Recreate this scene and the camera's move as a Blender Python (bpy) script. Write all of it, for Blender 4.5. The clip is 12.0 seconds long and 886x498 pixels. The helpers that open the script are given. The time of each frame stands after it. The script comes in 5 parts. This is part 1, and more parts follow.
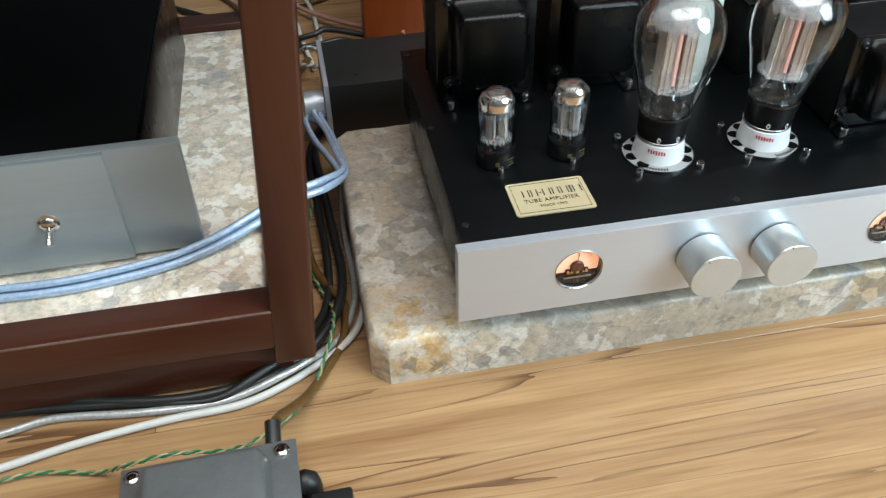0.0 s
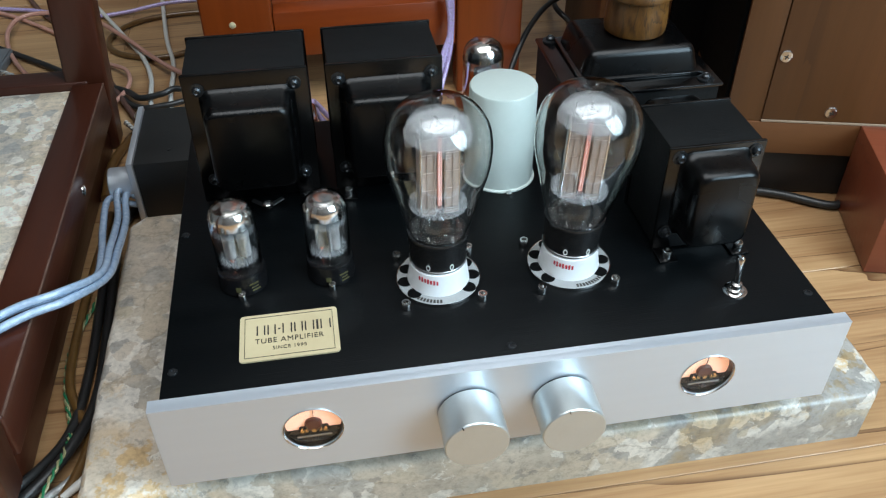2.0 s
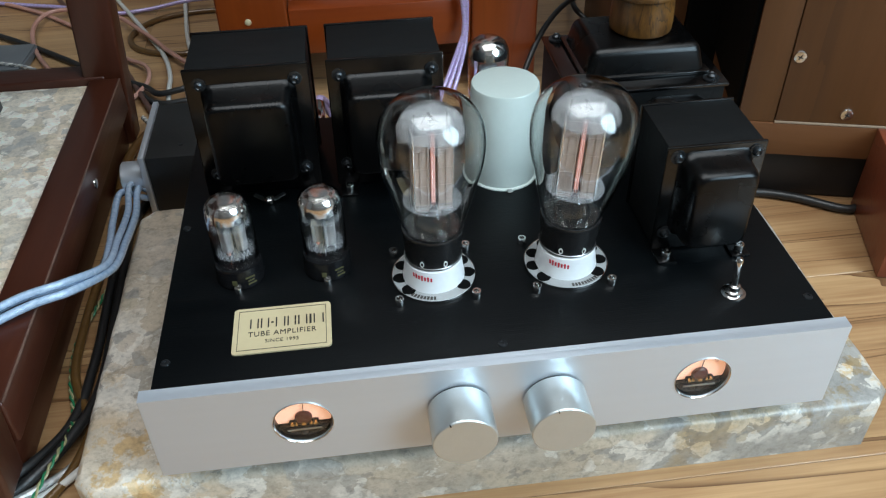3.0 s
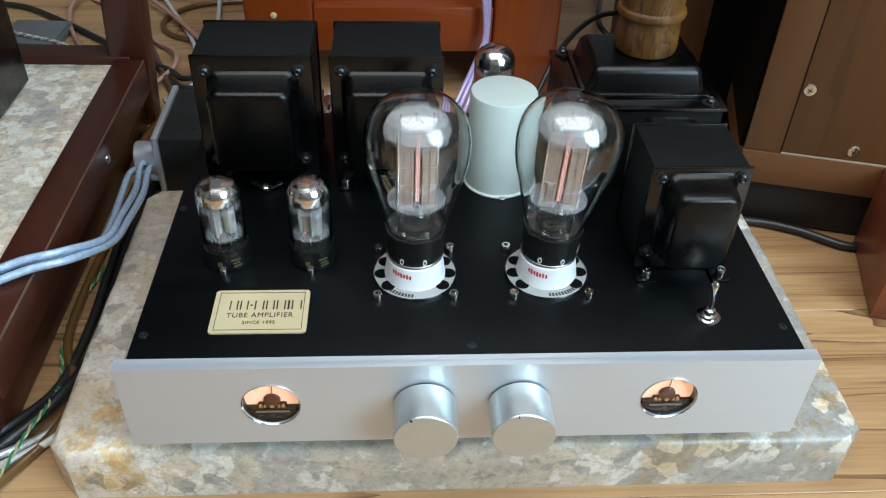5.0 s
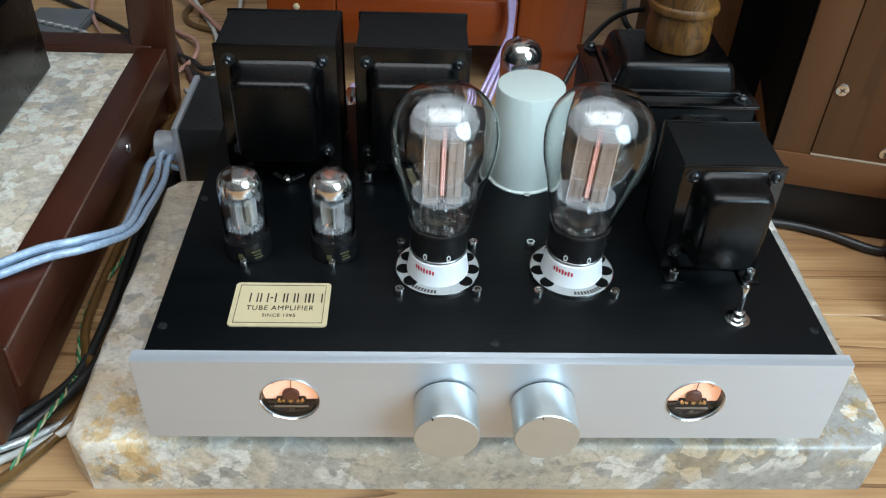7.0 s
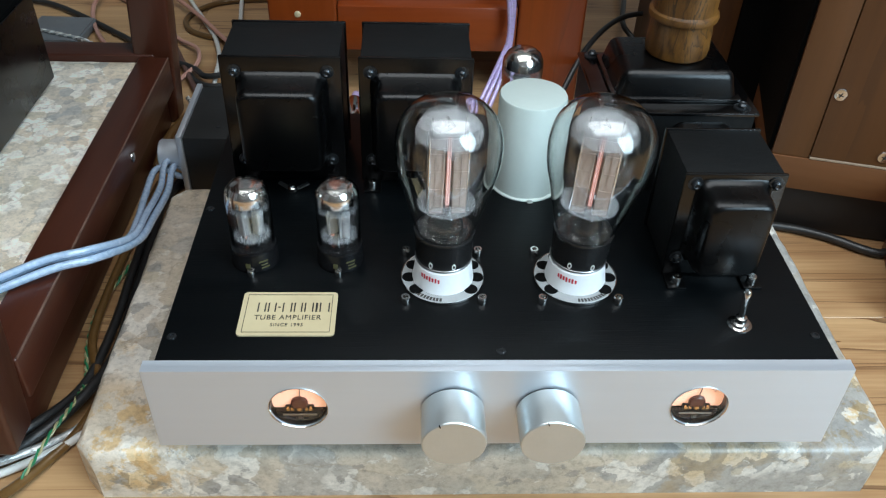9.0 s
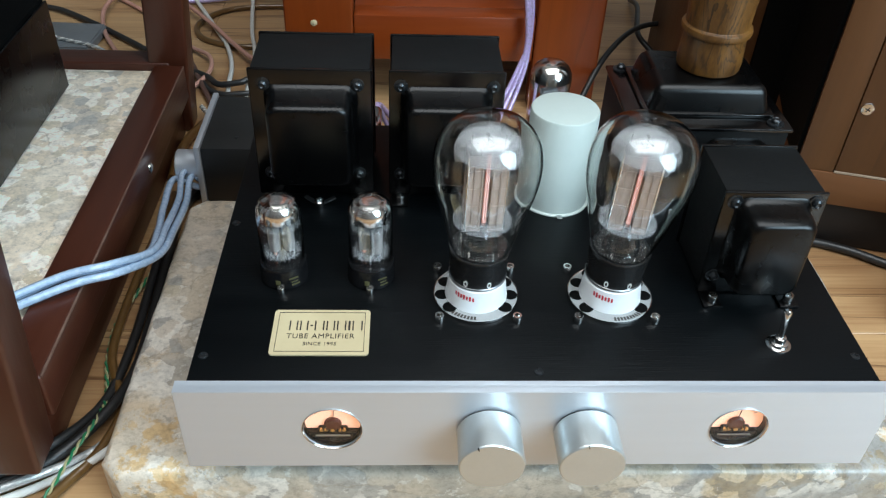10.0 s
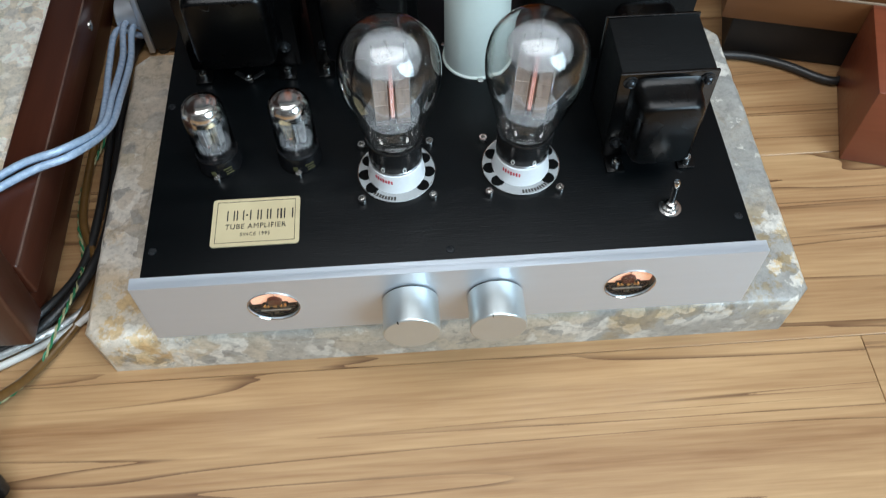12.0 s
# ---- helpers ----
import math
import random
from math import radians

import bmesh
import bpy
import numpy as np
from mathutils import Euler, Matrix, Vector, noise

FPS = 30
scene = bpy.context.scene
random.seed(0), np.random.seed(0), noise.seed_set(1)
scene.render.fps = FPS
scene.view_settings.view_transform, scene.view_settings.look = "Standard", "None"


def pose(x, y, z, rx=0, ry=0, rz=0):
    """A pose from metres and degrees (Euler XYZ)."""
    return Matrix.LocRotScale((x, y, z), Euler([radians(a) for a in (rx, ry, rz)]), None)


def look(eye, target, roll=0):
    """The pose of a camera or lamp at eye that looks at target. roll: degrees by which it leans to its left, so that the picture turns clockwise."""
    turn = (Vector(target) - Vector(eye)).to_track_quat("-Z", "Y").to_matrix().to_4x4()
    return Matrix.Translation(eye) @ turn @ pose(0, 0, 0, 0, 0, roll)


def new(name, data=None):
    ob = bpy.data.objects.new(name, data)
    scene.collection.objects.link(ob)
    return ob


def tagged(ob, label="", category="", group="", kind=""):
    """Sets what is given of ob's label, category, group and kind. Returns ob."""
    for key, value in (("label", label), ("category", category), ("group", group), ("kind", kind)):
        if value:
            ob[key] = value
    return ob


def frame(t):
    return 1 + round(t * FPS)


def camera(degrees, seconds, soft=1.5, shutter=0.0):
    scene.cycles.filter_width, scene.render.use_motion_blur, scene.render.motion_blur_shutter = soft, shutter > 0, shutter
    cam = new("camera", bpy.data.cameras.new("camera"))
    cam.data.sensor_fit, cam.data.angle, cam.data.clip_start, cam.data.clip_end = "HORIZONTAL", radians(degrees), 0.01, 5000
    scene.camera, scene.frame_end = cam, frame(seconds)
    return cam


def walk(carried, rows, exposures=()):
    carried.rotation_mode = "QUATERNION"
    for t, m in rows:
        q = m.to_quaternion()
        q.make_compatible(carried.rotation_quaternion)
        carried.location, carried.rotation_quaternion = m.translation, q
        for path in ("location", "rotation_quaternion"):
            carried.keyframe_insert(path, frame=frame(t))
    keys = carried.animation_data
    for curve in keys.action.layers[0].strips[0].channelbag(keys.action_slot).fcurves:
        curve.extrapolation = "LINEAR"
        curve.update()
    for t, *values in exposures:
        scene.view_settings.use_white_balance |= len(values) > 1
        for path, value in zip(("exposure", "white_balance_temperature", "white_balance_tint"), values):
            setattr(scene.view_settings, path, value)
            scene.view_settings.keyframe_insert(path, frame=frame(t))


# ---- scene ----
cam = camera(55.9, 12.0, soft=1.2, shutter=0.15)
PATH = [
    (0, (-0.2800, -0.3989, 0.4804), (-0.2008, 0.0497, 0.0900), -1.37),
    (0.5, (-0.2061, -0.3601, 0.4768), (-0.1299, 0.0829, 0.0794), -1.05),
    (0.7, (-0.1873, -0.3313, 0.4785), (-0.0978, 0.1108, 0.0828), -0.38),
    (1, (-0.1695, -0.3092, 0.4814), (-0.0805, 0.1369, 0.0902), -0.72),
    (1.5, (-0.1259, -0.3061, 0.4709), (-0.0510, 0.1534, 0.0924), -1.11),
    (2, (-0.0927, -0.3053, 0.4702), (-0.0166, 0.1528, 0.0903), -0.32),
    (2.5, (-0.0805, -0.3075, 0.4675), (-0.0151, 0.1514, 0.0866), -1.13),
    (4.5, (-0.0454, -0.3176, 0.4709), (-0.0164, 0.1527, 0.0995), 0.88),
    (5, (-0.0428, -0.3222, 0.4702), (-0.0098, 0.1450, 0.0952), 2.09),
    (5.5, (-0.0427, -0.3214, 0.4653), (-0.0148, 0.1470, 0.0913), 2.91),
    (6, (-0.0384, -0.3209, 0.4640), (-0.0134, 0.1475, 0.0899), 2.71),
    (6.5, (-0.0418, -0.3195, 0.4631), (-0.0182, 0.1475, 0.0872), 2.46),
    (7, (-0.0485, -0.3154, 0.4635), (-0.0253, 0.1508, 0.0865), 2.48),
    (9, (-0.0529, -0.3167, 0.4710), (-0.0285, 0.1496, 0.0942), 2.11),
    (9.5, (-0.0560, -0.3145, 0.4704), (-0.0312, 0.1528, 0.0949), 2.14),
    (10, (-0.0772, -0.3044, 0.4717), (-0.0481, 0.1633, 0.0970), 2.69),
    (10.5, (-0.1071, -0.2871, 0.4869), (-0.0416, 0.1693, 0.1030), 3.81),
    (11, (-0.0875, -0.2787, 0.4853), (-0.0228, 0.1566, 0.0774), 3.31),
    (11.5, (-0.0315, -0.2715, 0.5149), (0.0102, 0.1362, 0.0766), 0.97),
    (11.8, (-0.0140, -0.2795, 0.5453), (0.0044, 0.0877, 0.0712), -1.60),
    (12, (-0.0207, -0.2719, 0.5689), (-0.0026, 0.0564, 0.0670), -0.83),
]
EXPOSURES = [(0.0, 0.35, 6300, 6), (0.5, 0.29, 6150, 6), (1.0, 0.37, 6000, 5), (1.5, 0.38, 5950, 4), (2.0, 0.37, 5900, 4), (2.5, 0.16, 5900, 4), (4.5, 0.36, 5950, 4), (6.0, 0.22, 5950, 4), (6.5, 0.23, 5950, 4), (7.0, 0.35, 5900, 4), (9.0, 0.33, 5900, 4), (10.0, 0.42, 5950, 4), (10.5, 0.41, 5950, 4), (11.0, -0.11, 5700, 4), (11.5, -0.12, 5900, 4), (12.0, 0.17, 5950, 6)]
walk(cam, [(t, look(eye, target, roll)) for t, eye, target, roll in PATH], EXPOSURES)

# ---------------------------------------------------------------- light
world = bpy.data.worlds.new("world")
scene.world = world
world.use_nodes = True
world.node_tree.nodes["Background"].inputs[0].default_value = (0.9, 0.95, 1.0, 1)
world.node_tree.nodes["Background"].inputs[1].default_value = 0.03


def area_lamp(name, place, target, sx, sy, watts, colour):
    d = bpy.data.lights.new(name, "AREA")
    d.shape, d.size, d.size_y, d.energy, d.color = "RECTANGLE", sx, sy, watts, colour
    ob = new(name, d)
    ob.matrix_world = look(place, target)
    return ob


area_lamp("ceiling_lamp", (0.05, -0.50, 2.36), (0.05, -0.50, 0), 2.6, 1.6, 51, (1.0, 0.965, 0.945))
# Cool fill area added at front right; the room has no window.
area_lamp("front_right_fill", (1.45, -1.42, 1.25), (0.0, 0.2, 0.2), 1.3, 1.5, 62, (0.72, 0.89, 1.0))


# ---------------------------------------------------------------- materials
def shader(name):
    m = bpy.data.materials.new(name)
    m.use_nodes = True
    return m, m.node_tree.nodes, m.node_tree.links, m.node_tree.nodes["Principled BSDF"]


def plain(name, c1, c2=None, rough=0.5, metal=0.0, scale=40.0, bump=0.0, bump_scale=300.0, stretch=(1, 1, 1), coat=0.0, rvar=0.06, spec=0.5):
    """Colour between two tones at two scales, uneven gloss, fine relief."""
    m, n, l, p = shader(name)
    c2 = c2 or tuple(v * 0.82 for v in c1)
    co = n.new("ShaderNodeTexCoord")
    mp = n.new("ShaderNodeMapping")
    mp.inputs["Scale"].default_value = stretch
    l.new(co.outputs["Object"], mp.inputs[0])
    a = n.new("ShaderNodeTexNoise")
    a.inputs["Scale"].default_value, a.inputs["Detail"].default_value = scale, 6
    b = n.new("ShaderNodeTexNoise")
    b.inputs["Scale"].default_value, b.inputs["Detail"].default_value = scale * 7, 4
    l.new(mp.outputs[0], a.inputs[0]), l.new(mp.outputs[0], b.inputs[0])
    mx = n.new("ShaderNodeMix")
    mx.data_type = "FLOAT"
    mx.inputs[0].default_value = 0.35
    l.new(a.outputs[0], mx.inputs[2]), l.new(b.outputs[0], mx.inputs[3])
    ramp = n.new("ShaderNodeValToRGB")
    ramp.color_ramp.elements[0].position, ramp.color_ramp.elements[1].position = 0.3, 0.7
    ramp.color_ramp.elements[0].color, ramp.color_ramp.elements[1].color = (*c2, 1), (*c1, 1)
    l.new(mx.outputs[0], ramp.inputs[0]), l.new(ramp.outputs[0], p.inputs["Base Color"])
    rr = n.new("ShaderNodeMapRange")
    rr.inputs[3].default_value, rr.inputs[4].default_value = max(rough - rvar, 0.02), rough + rvar
    l.new(a.outputs[0], rr.inputs[0]), l.new(rr.outputs[0], p.inputs["Roughness"])
    p.inputs["Metallic"].default_value, p.inputs["Coat Weight"].default_value = metal, coat
    p.inputs["Specular IOR Level"].default_value = spec
    if bump:
        c = n.new("ShaderNodeTexNoise")
        c.inputs["Scale"].default_value, c.inputs["Detail"].default_value = bump_scale, 3
        l.new(mp.outputs[0], c.inputs[0])
        bp = n.new("ShaderNodeBump")
        bp.inputs["Strength"].default_value, bp.inputs["Distance"].default_value = bump, 0.001
        l.new(c.outputs[0], bp.inputs["Height"]), l.new(bp.outputs[0], p.inputs["Normal"])
    return m


def wood(name, light, mid, dark, along="X", grain=9.0, rough=0.4, coat=0.0, streak=0.5, per_piece=False, tone=0.12, pull=0.07, gate_lo=0.4, rings=5.0, thin=0.16, span=(0.28, 0.68)):
    """Long grain with dark wavering streaks and pores; along: the axis of the grain."""
    m, n, l, p = shader(name)
    co = n.new("ShaderNodeTexCoord")
    src = co.outputs["Object"]
    info = n.new("ShaderNodeObjectInfo")
    if per_piece:
        sh = n.new("ShaderNodeVectorMath")
        sh.operation = "MULTIPLY_ADD"
        cmb = n.new("ShaderNodeCombineXYZ")
        for k in range(3):
            l.new(info.outputs["Random"], cmb.inputs[k])
        sh.inputs[1].default_value = (7.3, 5.1, 3.7)
        l.new(cmb.outputs[0], sh.inputs[0]), l.new(src, sh.inputs[2])
        src = sh.outputs[0]
    mp = n.new("ShaderNodeMapping")
    k = {"X": (pull, 1, 1), "Y": (1, pull, 1), "Z": (1, 1, pull)}[along]
    mp.inputs["Scale"].default_value = k
    l.new(src, mp.inputs[0])
    big = n.new("ShaderNodeTexNoise")
    big.inputs["Scale"].default_value, big.inputs["Detail"].default_value, big.inputs["Distortion"].default_value = grain, 5, 0.6
    fine = n.new("ShaderNodeTexNoise")
    fine.inputs["Scale"].default_value, fine.inputs["Detail"].default_value = grain * 14, 5
    l.new(mp.outputs[0], big.inputs[0]), l.new(mp.outputs[0], fine.inputs[0])
    mx = n.new("ShaderNodeMix")
    mx.data_type = "FLOAT"
    mx.inputs[0].default_value = 0.33
    l.new(big.outputs[0], mx.inputs[2]), l.new(fine.outputs[0], mx.inputs[3])
    ramp = n.new("ShaderNodeValToRGB")
    e = ramp.color_ramp.elements
    e[0].position, e[1].position = span
    e[0].color, e[1].color = (*mid, 1), (*light, 1)
    l.new(mx.outputs[0], ramp.inputs[0])
    # thin dark figure lines: level lines of a stretched noise
    fig = n.new("ShaderNodeTexNoise")
    fig.inputs["Scale"].default_value, fig.inputs["Detail"].default_value, fig.inputs["Distortion"].default_value = grain * 0.9, 3.5, 0.5
    l.new(mp.outputs[0], fig.inputs[0])
    mul = n.new("ShaderNodeMath")
    mul.operation, mul.inputs[1].default_value = "MULTIPLY", rings
    fr = n.new("ShaderNodeMath")
    fr.operation = "FRACT"
    l.new(fig.outputs[0], mul.inputs[0]), l.new(mul.outputs[0], fr.inputs[0])
    line = n.new("ShaderNodeValToRGB")
    line.color_ramp.elements[0].position, line.color_ramp.elements[1].position = 0.0, thin
    line.color_ramp.elements[0].color, line.color_ramp.elements[1].color = (1, 1, 1, 1), (0, 0, 0, 1)
    l.new(fr.outputs[0], line.inputs[0])
    gate = n.new("ShaderNodeMath")
    gate.operation = "MULTIPLY"
    gs = n.new("ShaderNodeMapRange")
    gs.inputs[1].default_value, gs.inputs[2].default_value, gs.inputs[3].default_value, gs.inputs[4].default_value = gate_lo, gate_lo + 0.16, 0.0, streak
    where = n.new("ShaderNodeTexNoise")
    where.inputs["Scale"].default_value, where.inputs["Detail"].default_value = grain * 1.7, 3
    l.new(mp.outputs[0], where.inputs[0])
    l.new(where.outputs[0], gs.inputs[0]), l.new(line.outputs[0], gate.inputs[0]), l.new(gs.outputs[0], gate.inputs[1])
    c = n.new("ShaderNodeMix")
    c.data_type = "RGBA"
    l.new(gate.outputs[0], c.inputs[0]), l.new(ramp.outputs[0], c.inputs[6])
    c.inputs[7].default_value = (*dark, 1)
    out = c.outputs[2]
    if per_piece:
        hs = n.new("ShaderNodeHueSaturation")
        v = n.new("ShaderNodeMapRange")
        v.inputs[3].default_value, v.inputs[4].default_value = 1 - tone, 1 + tone
        l.new(info.outputs["Random"], v.inputs[0]), l.new(v.outputs[0], hs.inputs["Value"]), l.new(out, hs.inputs["Color"])
        out = hs.outputs[0]
    l.new(out, p.inputs["Base Color"])
    rr = n.new("ShaderNodeMapRange")
    rr.inputs[3].default_value, rr.inputs[4].default_value = rough - 0.08, rough + 0.1
    l.new(fine.outputs[0], rr.inputs[0]), l.new(rr.outputs[0], p.inputs["Roughness"])
    p.inputs["Coat Weight"].default_value, p.inputs["Coat Roughness"].default_value = coat, 0.15
    bp = n.new("ShaderNodeBump")
    bp.inputs["Strength"].default_value, bp.inputs["Distance"].default_value = 0.25, 0.0006
    l.new(fine.outputs[0], bp.inputs["Height"]), l.new(bp.outputs[0], p.inputs["Normal"])
    return m


def breccia(name, gain=1.0, flaky=0.50, stains=()):
    """Polished conglomerate: jagged grey, ochre and white fragments in a cream ground."""
    m, n, l, p = shader(name)
    co = n.new("ShaderNodeTexCoord")

    def field(scale, detail, src=None, rough=0.5):
        t = n.new("ShaderNodeTexNoise")
        t.inputs["Scale"].default_value, t.inputs["Detail"].default_value, t.inputs["Roughness"].default_value = scale, detail, rough
        l.new(src or co.outputs["Object"], t.inputs[0])
        return t

    def tones(src, stops, hard=False):
        r = n.new("ShaderNodeValToRGB")
        r.color_ramp.interpolation = "CONSTANT" if hard else "LINEAR"
        while len(r.color_ramp.elements) < len(stops):
            r.color_ramp.elements.new(0.5)
        for e, (pos, col) in zip(r.color_ramp.elements, stops):
            e.position, e.color = pos, (*(col if isinstance(col, tuple) else (col,) * 3), 1)
        l.new(src, r.inputs[0])
        return r.outputs[0]

    def mix(fac, a, b, how="MIX"):
        x = n.new("ShaderNodeMix")
        x.data_type, x.blend_type = "RGBA", how
        for k, v in ((0, fac), (6, a), (7, b)):
            if isinstance(v, (float, tuple)):
                x.inputs[k].default_value = v if k == 0 else (*v, 1)
            else:
                l.new(v, x.inputs[k])
        return x.outputs[2]

    def warped(scale, amount, detail):
        w = field(scale, detail, rough=0.70)
        ad = n.new("ShaderNodeVectorMath")
        ad.operation = "MULTIPLY_ADD"
        ad.inputs[1].default_value = (amount,) * 3
        l.new(w.outputs["Color"], ad.inputs[0]), l.new(co.outputs["Object"], ad.inputs[2])
        return ad.outputs[0]

    def cells(vec, scale):
        v = n.new("ShaderNodeTexVoronoi")
        v.inputs["Scale"].default_value = scale
        l.new(vec, v.inputs["Vector"])
        s = n.new("ShaderNodeSeparateColor")
        l.new(v.outputs["Color"], s.inputs[0])
        return v, s

    vec = warped(38, 0.024, 10)
    fine = warped(140, 0.010, 8)
    # cream matrix with broad soft clouds
    c = tones(field(11, 8, vec, 0.55).outputs[0], [(0.32, (0.318, 0.303, 0.274)), (0.43, (0.407, 0.363, 0.303)), (0.52, (0.488, 0.429, 0.355)), (0.62, (0.518, 0.466, 0.400))])
    # large rounded clasts, each of nearly one tone
    v1, s1 = cells(vec, 24)
    clast = tones(s1.outputs[0], [(0.0, (0.503, 0.451, 0.377)), (0.25, (0.370, 0.355, 0.333)), (0.42, (0.488, 0.422, 0.333)), (0.62, (0.333, 0.333, 0.326)), (0.78, (0.533, 0.496, 0.437))], True)
    c = mix(tones(s1.outputs[2], [(0.0, 0.12), (0.4, 0.55)], True), c, clast)
    # blue-grey bed that thickens towards one end
    sep = n.new("ShaderNodeSeparateXYZ")
    l.new(co.outputs["Object"], sep.inputs[0])
    tilt = n.new("ShaderNodeMath")
    tilt.operation, tilt.inputs[1].default_value = "MULTIPLY_ADD", 0.42
    l.new(sep.outputs[0], tilt.inputs[0]), l.new(field(6.5, 8, vec, 0.6).outputs[0], tilt.inputs[2])
    c = mix(tones(tilt.outputs[0], [(0.485, 0.0), (0.53, 0.75), (0.66, 0.95)]), c, mix(0.80, c, (0.255, 0.265, 0.270)))
    # pale sharp flakes gathered in zones
    _, s2 = cells(fine, 85)
    zone = tones(field(13, 4, rough=0.6).outputs[0], [(flaky, 0.0), (flaky + 0.06, 1.0)])
    chips = tones(s2.outputs[1], [(0.0, (0.62, 0.60, 0.56)), (0.4, (0.29, 0.29, 0.285)), (0.55, (0.43, 0.385, 0.30)), (0.66, (0.66, 0.64, 0.60))], True)
    c = mix(mix(1.0, zone, tones(s2.outputs[2], [(0.0, 0.0), (0.5, 0.75)], True), "MULTIPLY"), c, chips)
    # ochre seams
    c = mix(tones(field(12, 8, vec, 0.62).outputs[0], [(0.61, 0.0), (0.635, 0.35), (0.69, 0.6)]), c, mix(1.0, c, (0.84, 0.58, 0.22), "MULTIPLY"))
    # thin torn streaks, light and dark, and outlines of some clasts
    c = mix(tones(field(80, 8, vec, 0.62).outputs[0], [(0.63, 0.0), (0.645, 0.75)]), c, (0.592, 0.577, 0.533))
    c = mix(tones(field(70, 8, vec, 0.62).outputs[0], [(0.355, 0.6), (0.375, 0.0)]), c, (0.215, 0.207, 0.200))
    crack = n.new("ShaderNodeTexVoronoi")
    crack.feature, crack.inputs["Scale"].default_value = "DISTANCE_TO_EDGE", 24
    l.new(vec, crack.inputs["Vector"])
    c = mix(mix(1.0, tones(crack.outputs["Distance"], [(0.008, 0.5), (0.028, 0.0)]), tones(field(24, 4).outputs[0], [(0.46, 0.0), (0.56, 1.0)]), "MULTIPLY"), c, (0.266, 0.229, 0.178))
    c = mix(tones(field(240, 4).outputs[0], [(0.3, 0.35), (0.43, 0.0)]), c, (0.237, 0.222, 0.200))
    # rust-yellow stains round the given places
    for place, reach in stains:
        d = n.new("ShaderNodeVectorMath")
        d.operation, d.inputs[1].default_value = "DISTANCE", place
        l.new(vec, d.inputs[0])
        near = n.new("ShaderNodeMapRange")
        near.inputs[1].default_value, near.inputs[2].default_value, near.inputs[3].default_value, near.inputs[4].default_value = reach * 0.4, reach, 1.0, 0.0
        l.new(d.outputs["Value"], near.inputs[0])
        c = mix(mix(1.0, near.outputs[0], tones(field(50, 8, rough=0.72).outputs[0], [(0.49, 0.0), (0.53, 0.75)]), "MULTIPLY"), c, mix(1.0, c, (0.92, 0.70, 0.36), "MULTIPLY"))
    # fine grain over all
    c = mix(1.0, c, tones(field(130, 9, rough=0.78).outputs[0], [(0.34, 0.66), (0.50, 0.98), (0.66, 1.16)]), "MULTIPLY")
    c = mix(1.0, c, (gain * 1.04, gain, gain * 0.94), "MULTIPLY")
    l.new(c, p.inputs["Base Color"])
    p.inputs["Roughness"].default_value = 0.30
    bp = n.new("ShaderNodeBump")
    bp.inputs["Strength"].default_value, bp.inputs["Distance"].default_value = 0.3, 0.0006
    l.new(field(140, 5).outputs[0], bp.inputs["Height"]), l.new(bp.outputs[0], p.inputs["Normal"])
    return m


def glass(name, tint=(1, 1, 1), rough=0.0):
    m, n, l, p = shader(name)
    g = n.new("ShaderNodeBsdfGlass")
    g.inputs["Color"].default_value, g.inputs["Roughness"].default_value, g.inputs["IOR"].default_value = (*tint, 1), rough, 1.47
    l.new(g.outputs[0], n["Material Output"].inputs[0])
    return m


def glow(name, colour, power, base=(0.3, 0.3, 0.3)):
    m, n, l, p = shader(name)
    p.inputs["Base Color"].default_value = (*base, 1)
    p.inputs["Emission Color"].default_value, p.inputs["Emission Strength"].default_value = (*colour, 1), power
    return m


FLOOR = wood("laminate", (0.46, 0.286, 0.136), (0.255, 0.130, 0.054), (0.100, 0.042, 0.016), "X", 24, 0.38, 0.1, 0.95, True, 0.06, 0.042, 0.375, 8.5, 0.15, (0.35, 0.62))
WALL = plain("wall_paint", (0.14, 0.14, 0.14), (0.12, 0.12, 0.12), 0.8, 0, 3, 0.2, 120)
CEIL = plain("ceiling_paint", (0.80, 0.80, 0.79), (0.76, 0.76, 0.75), 0.85, 0, 3, 0.2, 120)
STONE = breccia("breccia", 1.06, 0.475, (((-0.215, 0.035, 0.052), 0.060), ((0.245, 0.065, 0.052), 0.060)))
STONE_PALE = breccia("pale_breccia", 1.70, 0.40)
MAHOG = wood("mahogany", (0.074, 0.020, 0.009), (0.039, 0.010, 0.005), (0.017, 0.005, 0.003), "Y", 16, 0.34, 0.06, 0.45)
MAHOG_Z = wood("mahogany_upright", (0.074, 0.020, 0.009), (0.039, 0.010, 0.005), (0.017, 0.005, 0.003), "Z", 16, 0.34, 0.06, 0.45)
MAHOG_X = wood("mahogany_cross", (0.074, 0.020, 0.009), (0.039, 0.010, 0.005), (0.017, 0.005, 0.003), "X", 16, 0.34, 0.06, 0.45)
CHERRY = wood("cherry", (0.225, 0.042, 0.004), (0.145, 0.024, 0.003), (0.055, 0.011, 0.003), "Z", 14, 0.33, 0.2, 0.4)
CHERRY_X = wood("cherry_cross", (0.225, 0.042, 0.004), (0.145, 0.024, 0.003), (0.055, 0.011, 0.003), "X", 14, 0.33, 0.2, 0.4)
WALNUT = wood("walnut_veneer", (0.118, 0.044, 0.010), (0.072, 0.026, 0.006), (0.035, 0.014, 0.005), "Z", 13, 0.5, 0.0, 0.35)
WALNUT_X = wood("walnut_board", (0.130, 0.048, 0.012), (0.090, 0.032, 0.008), (0.05, 0.019, 0.006), "X", 13, 0.5, 0.0, 0.35)
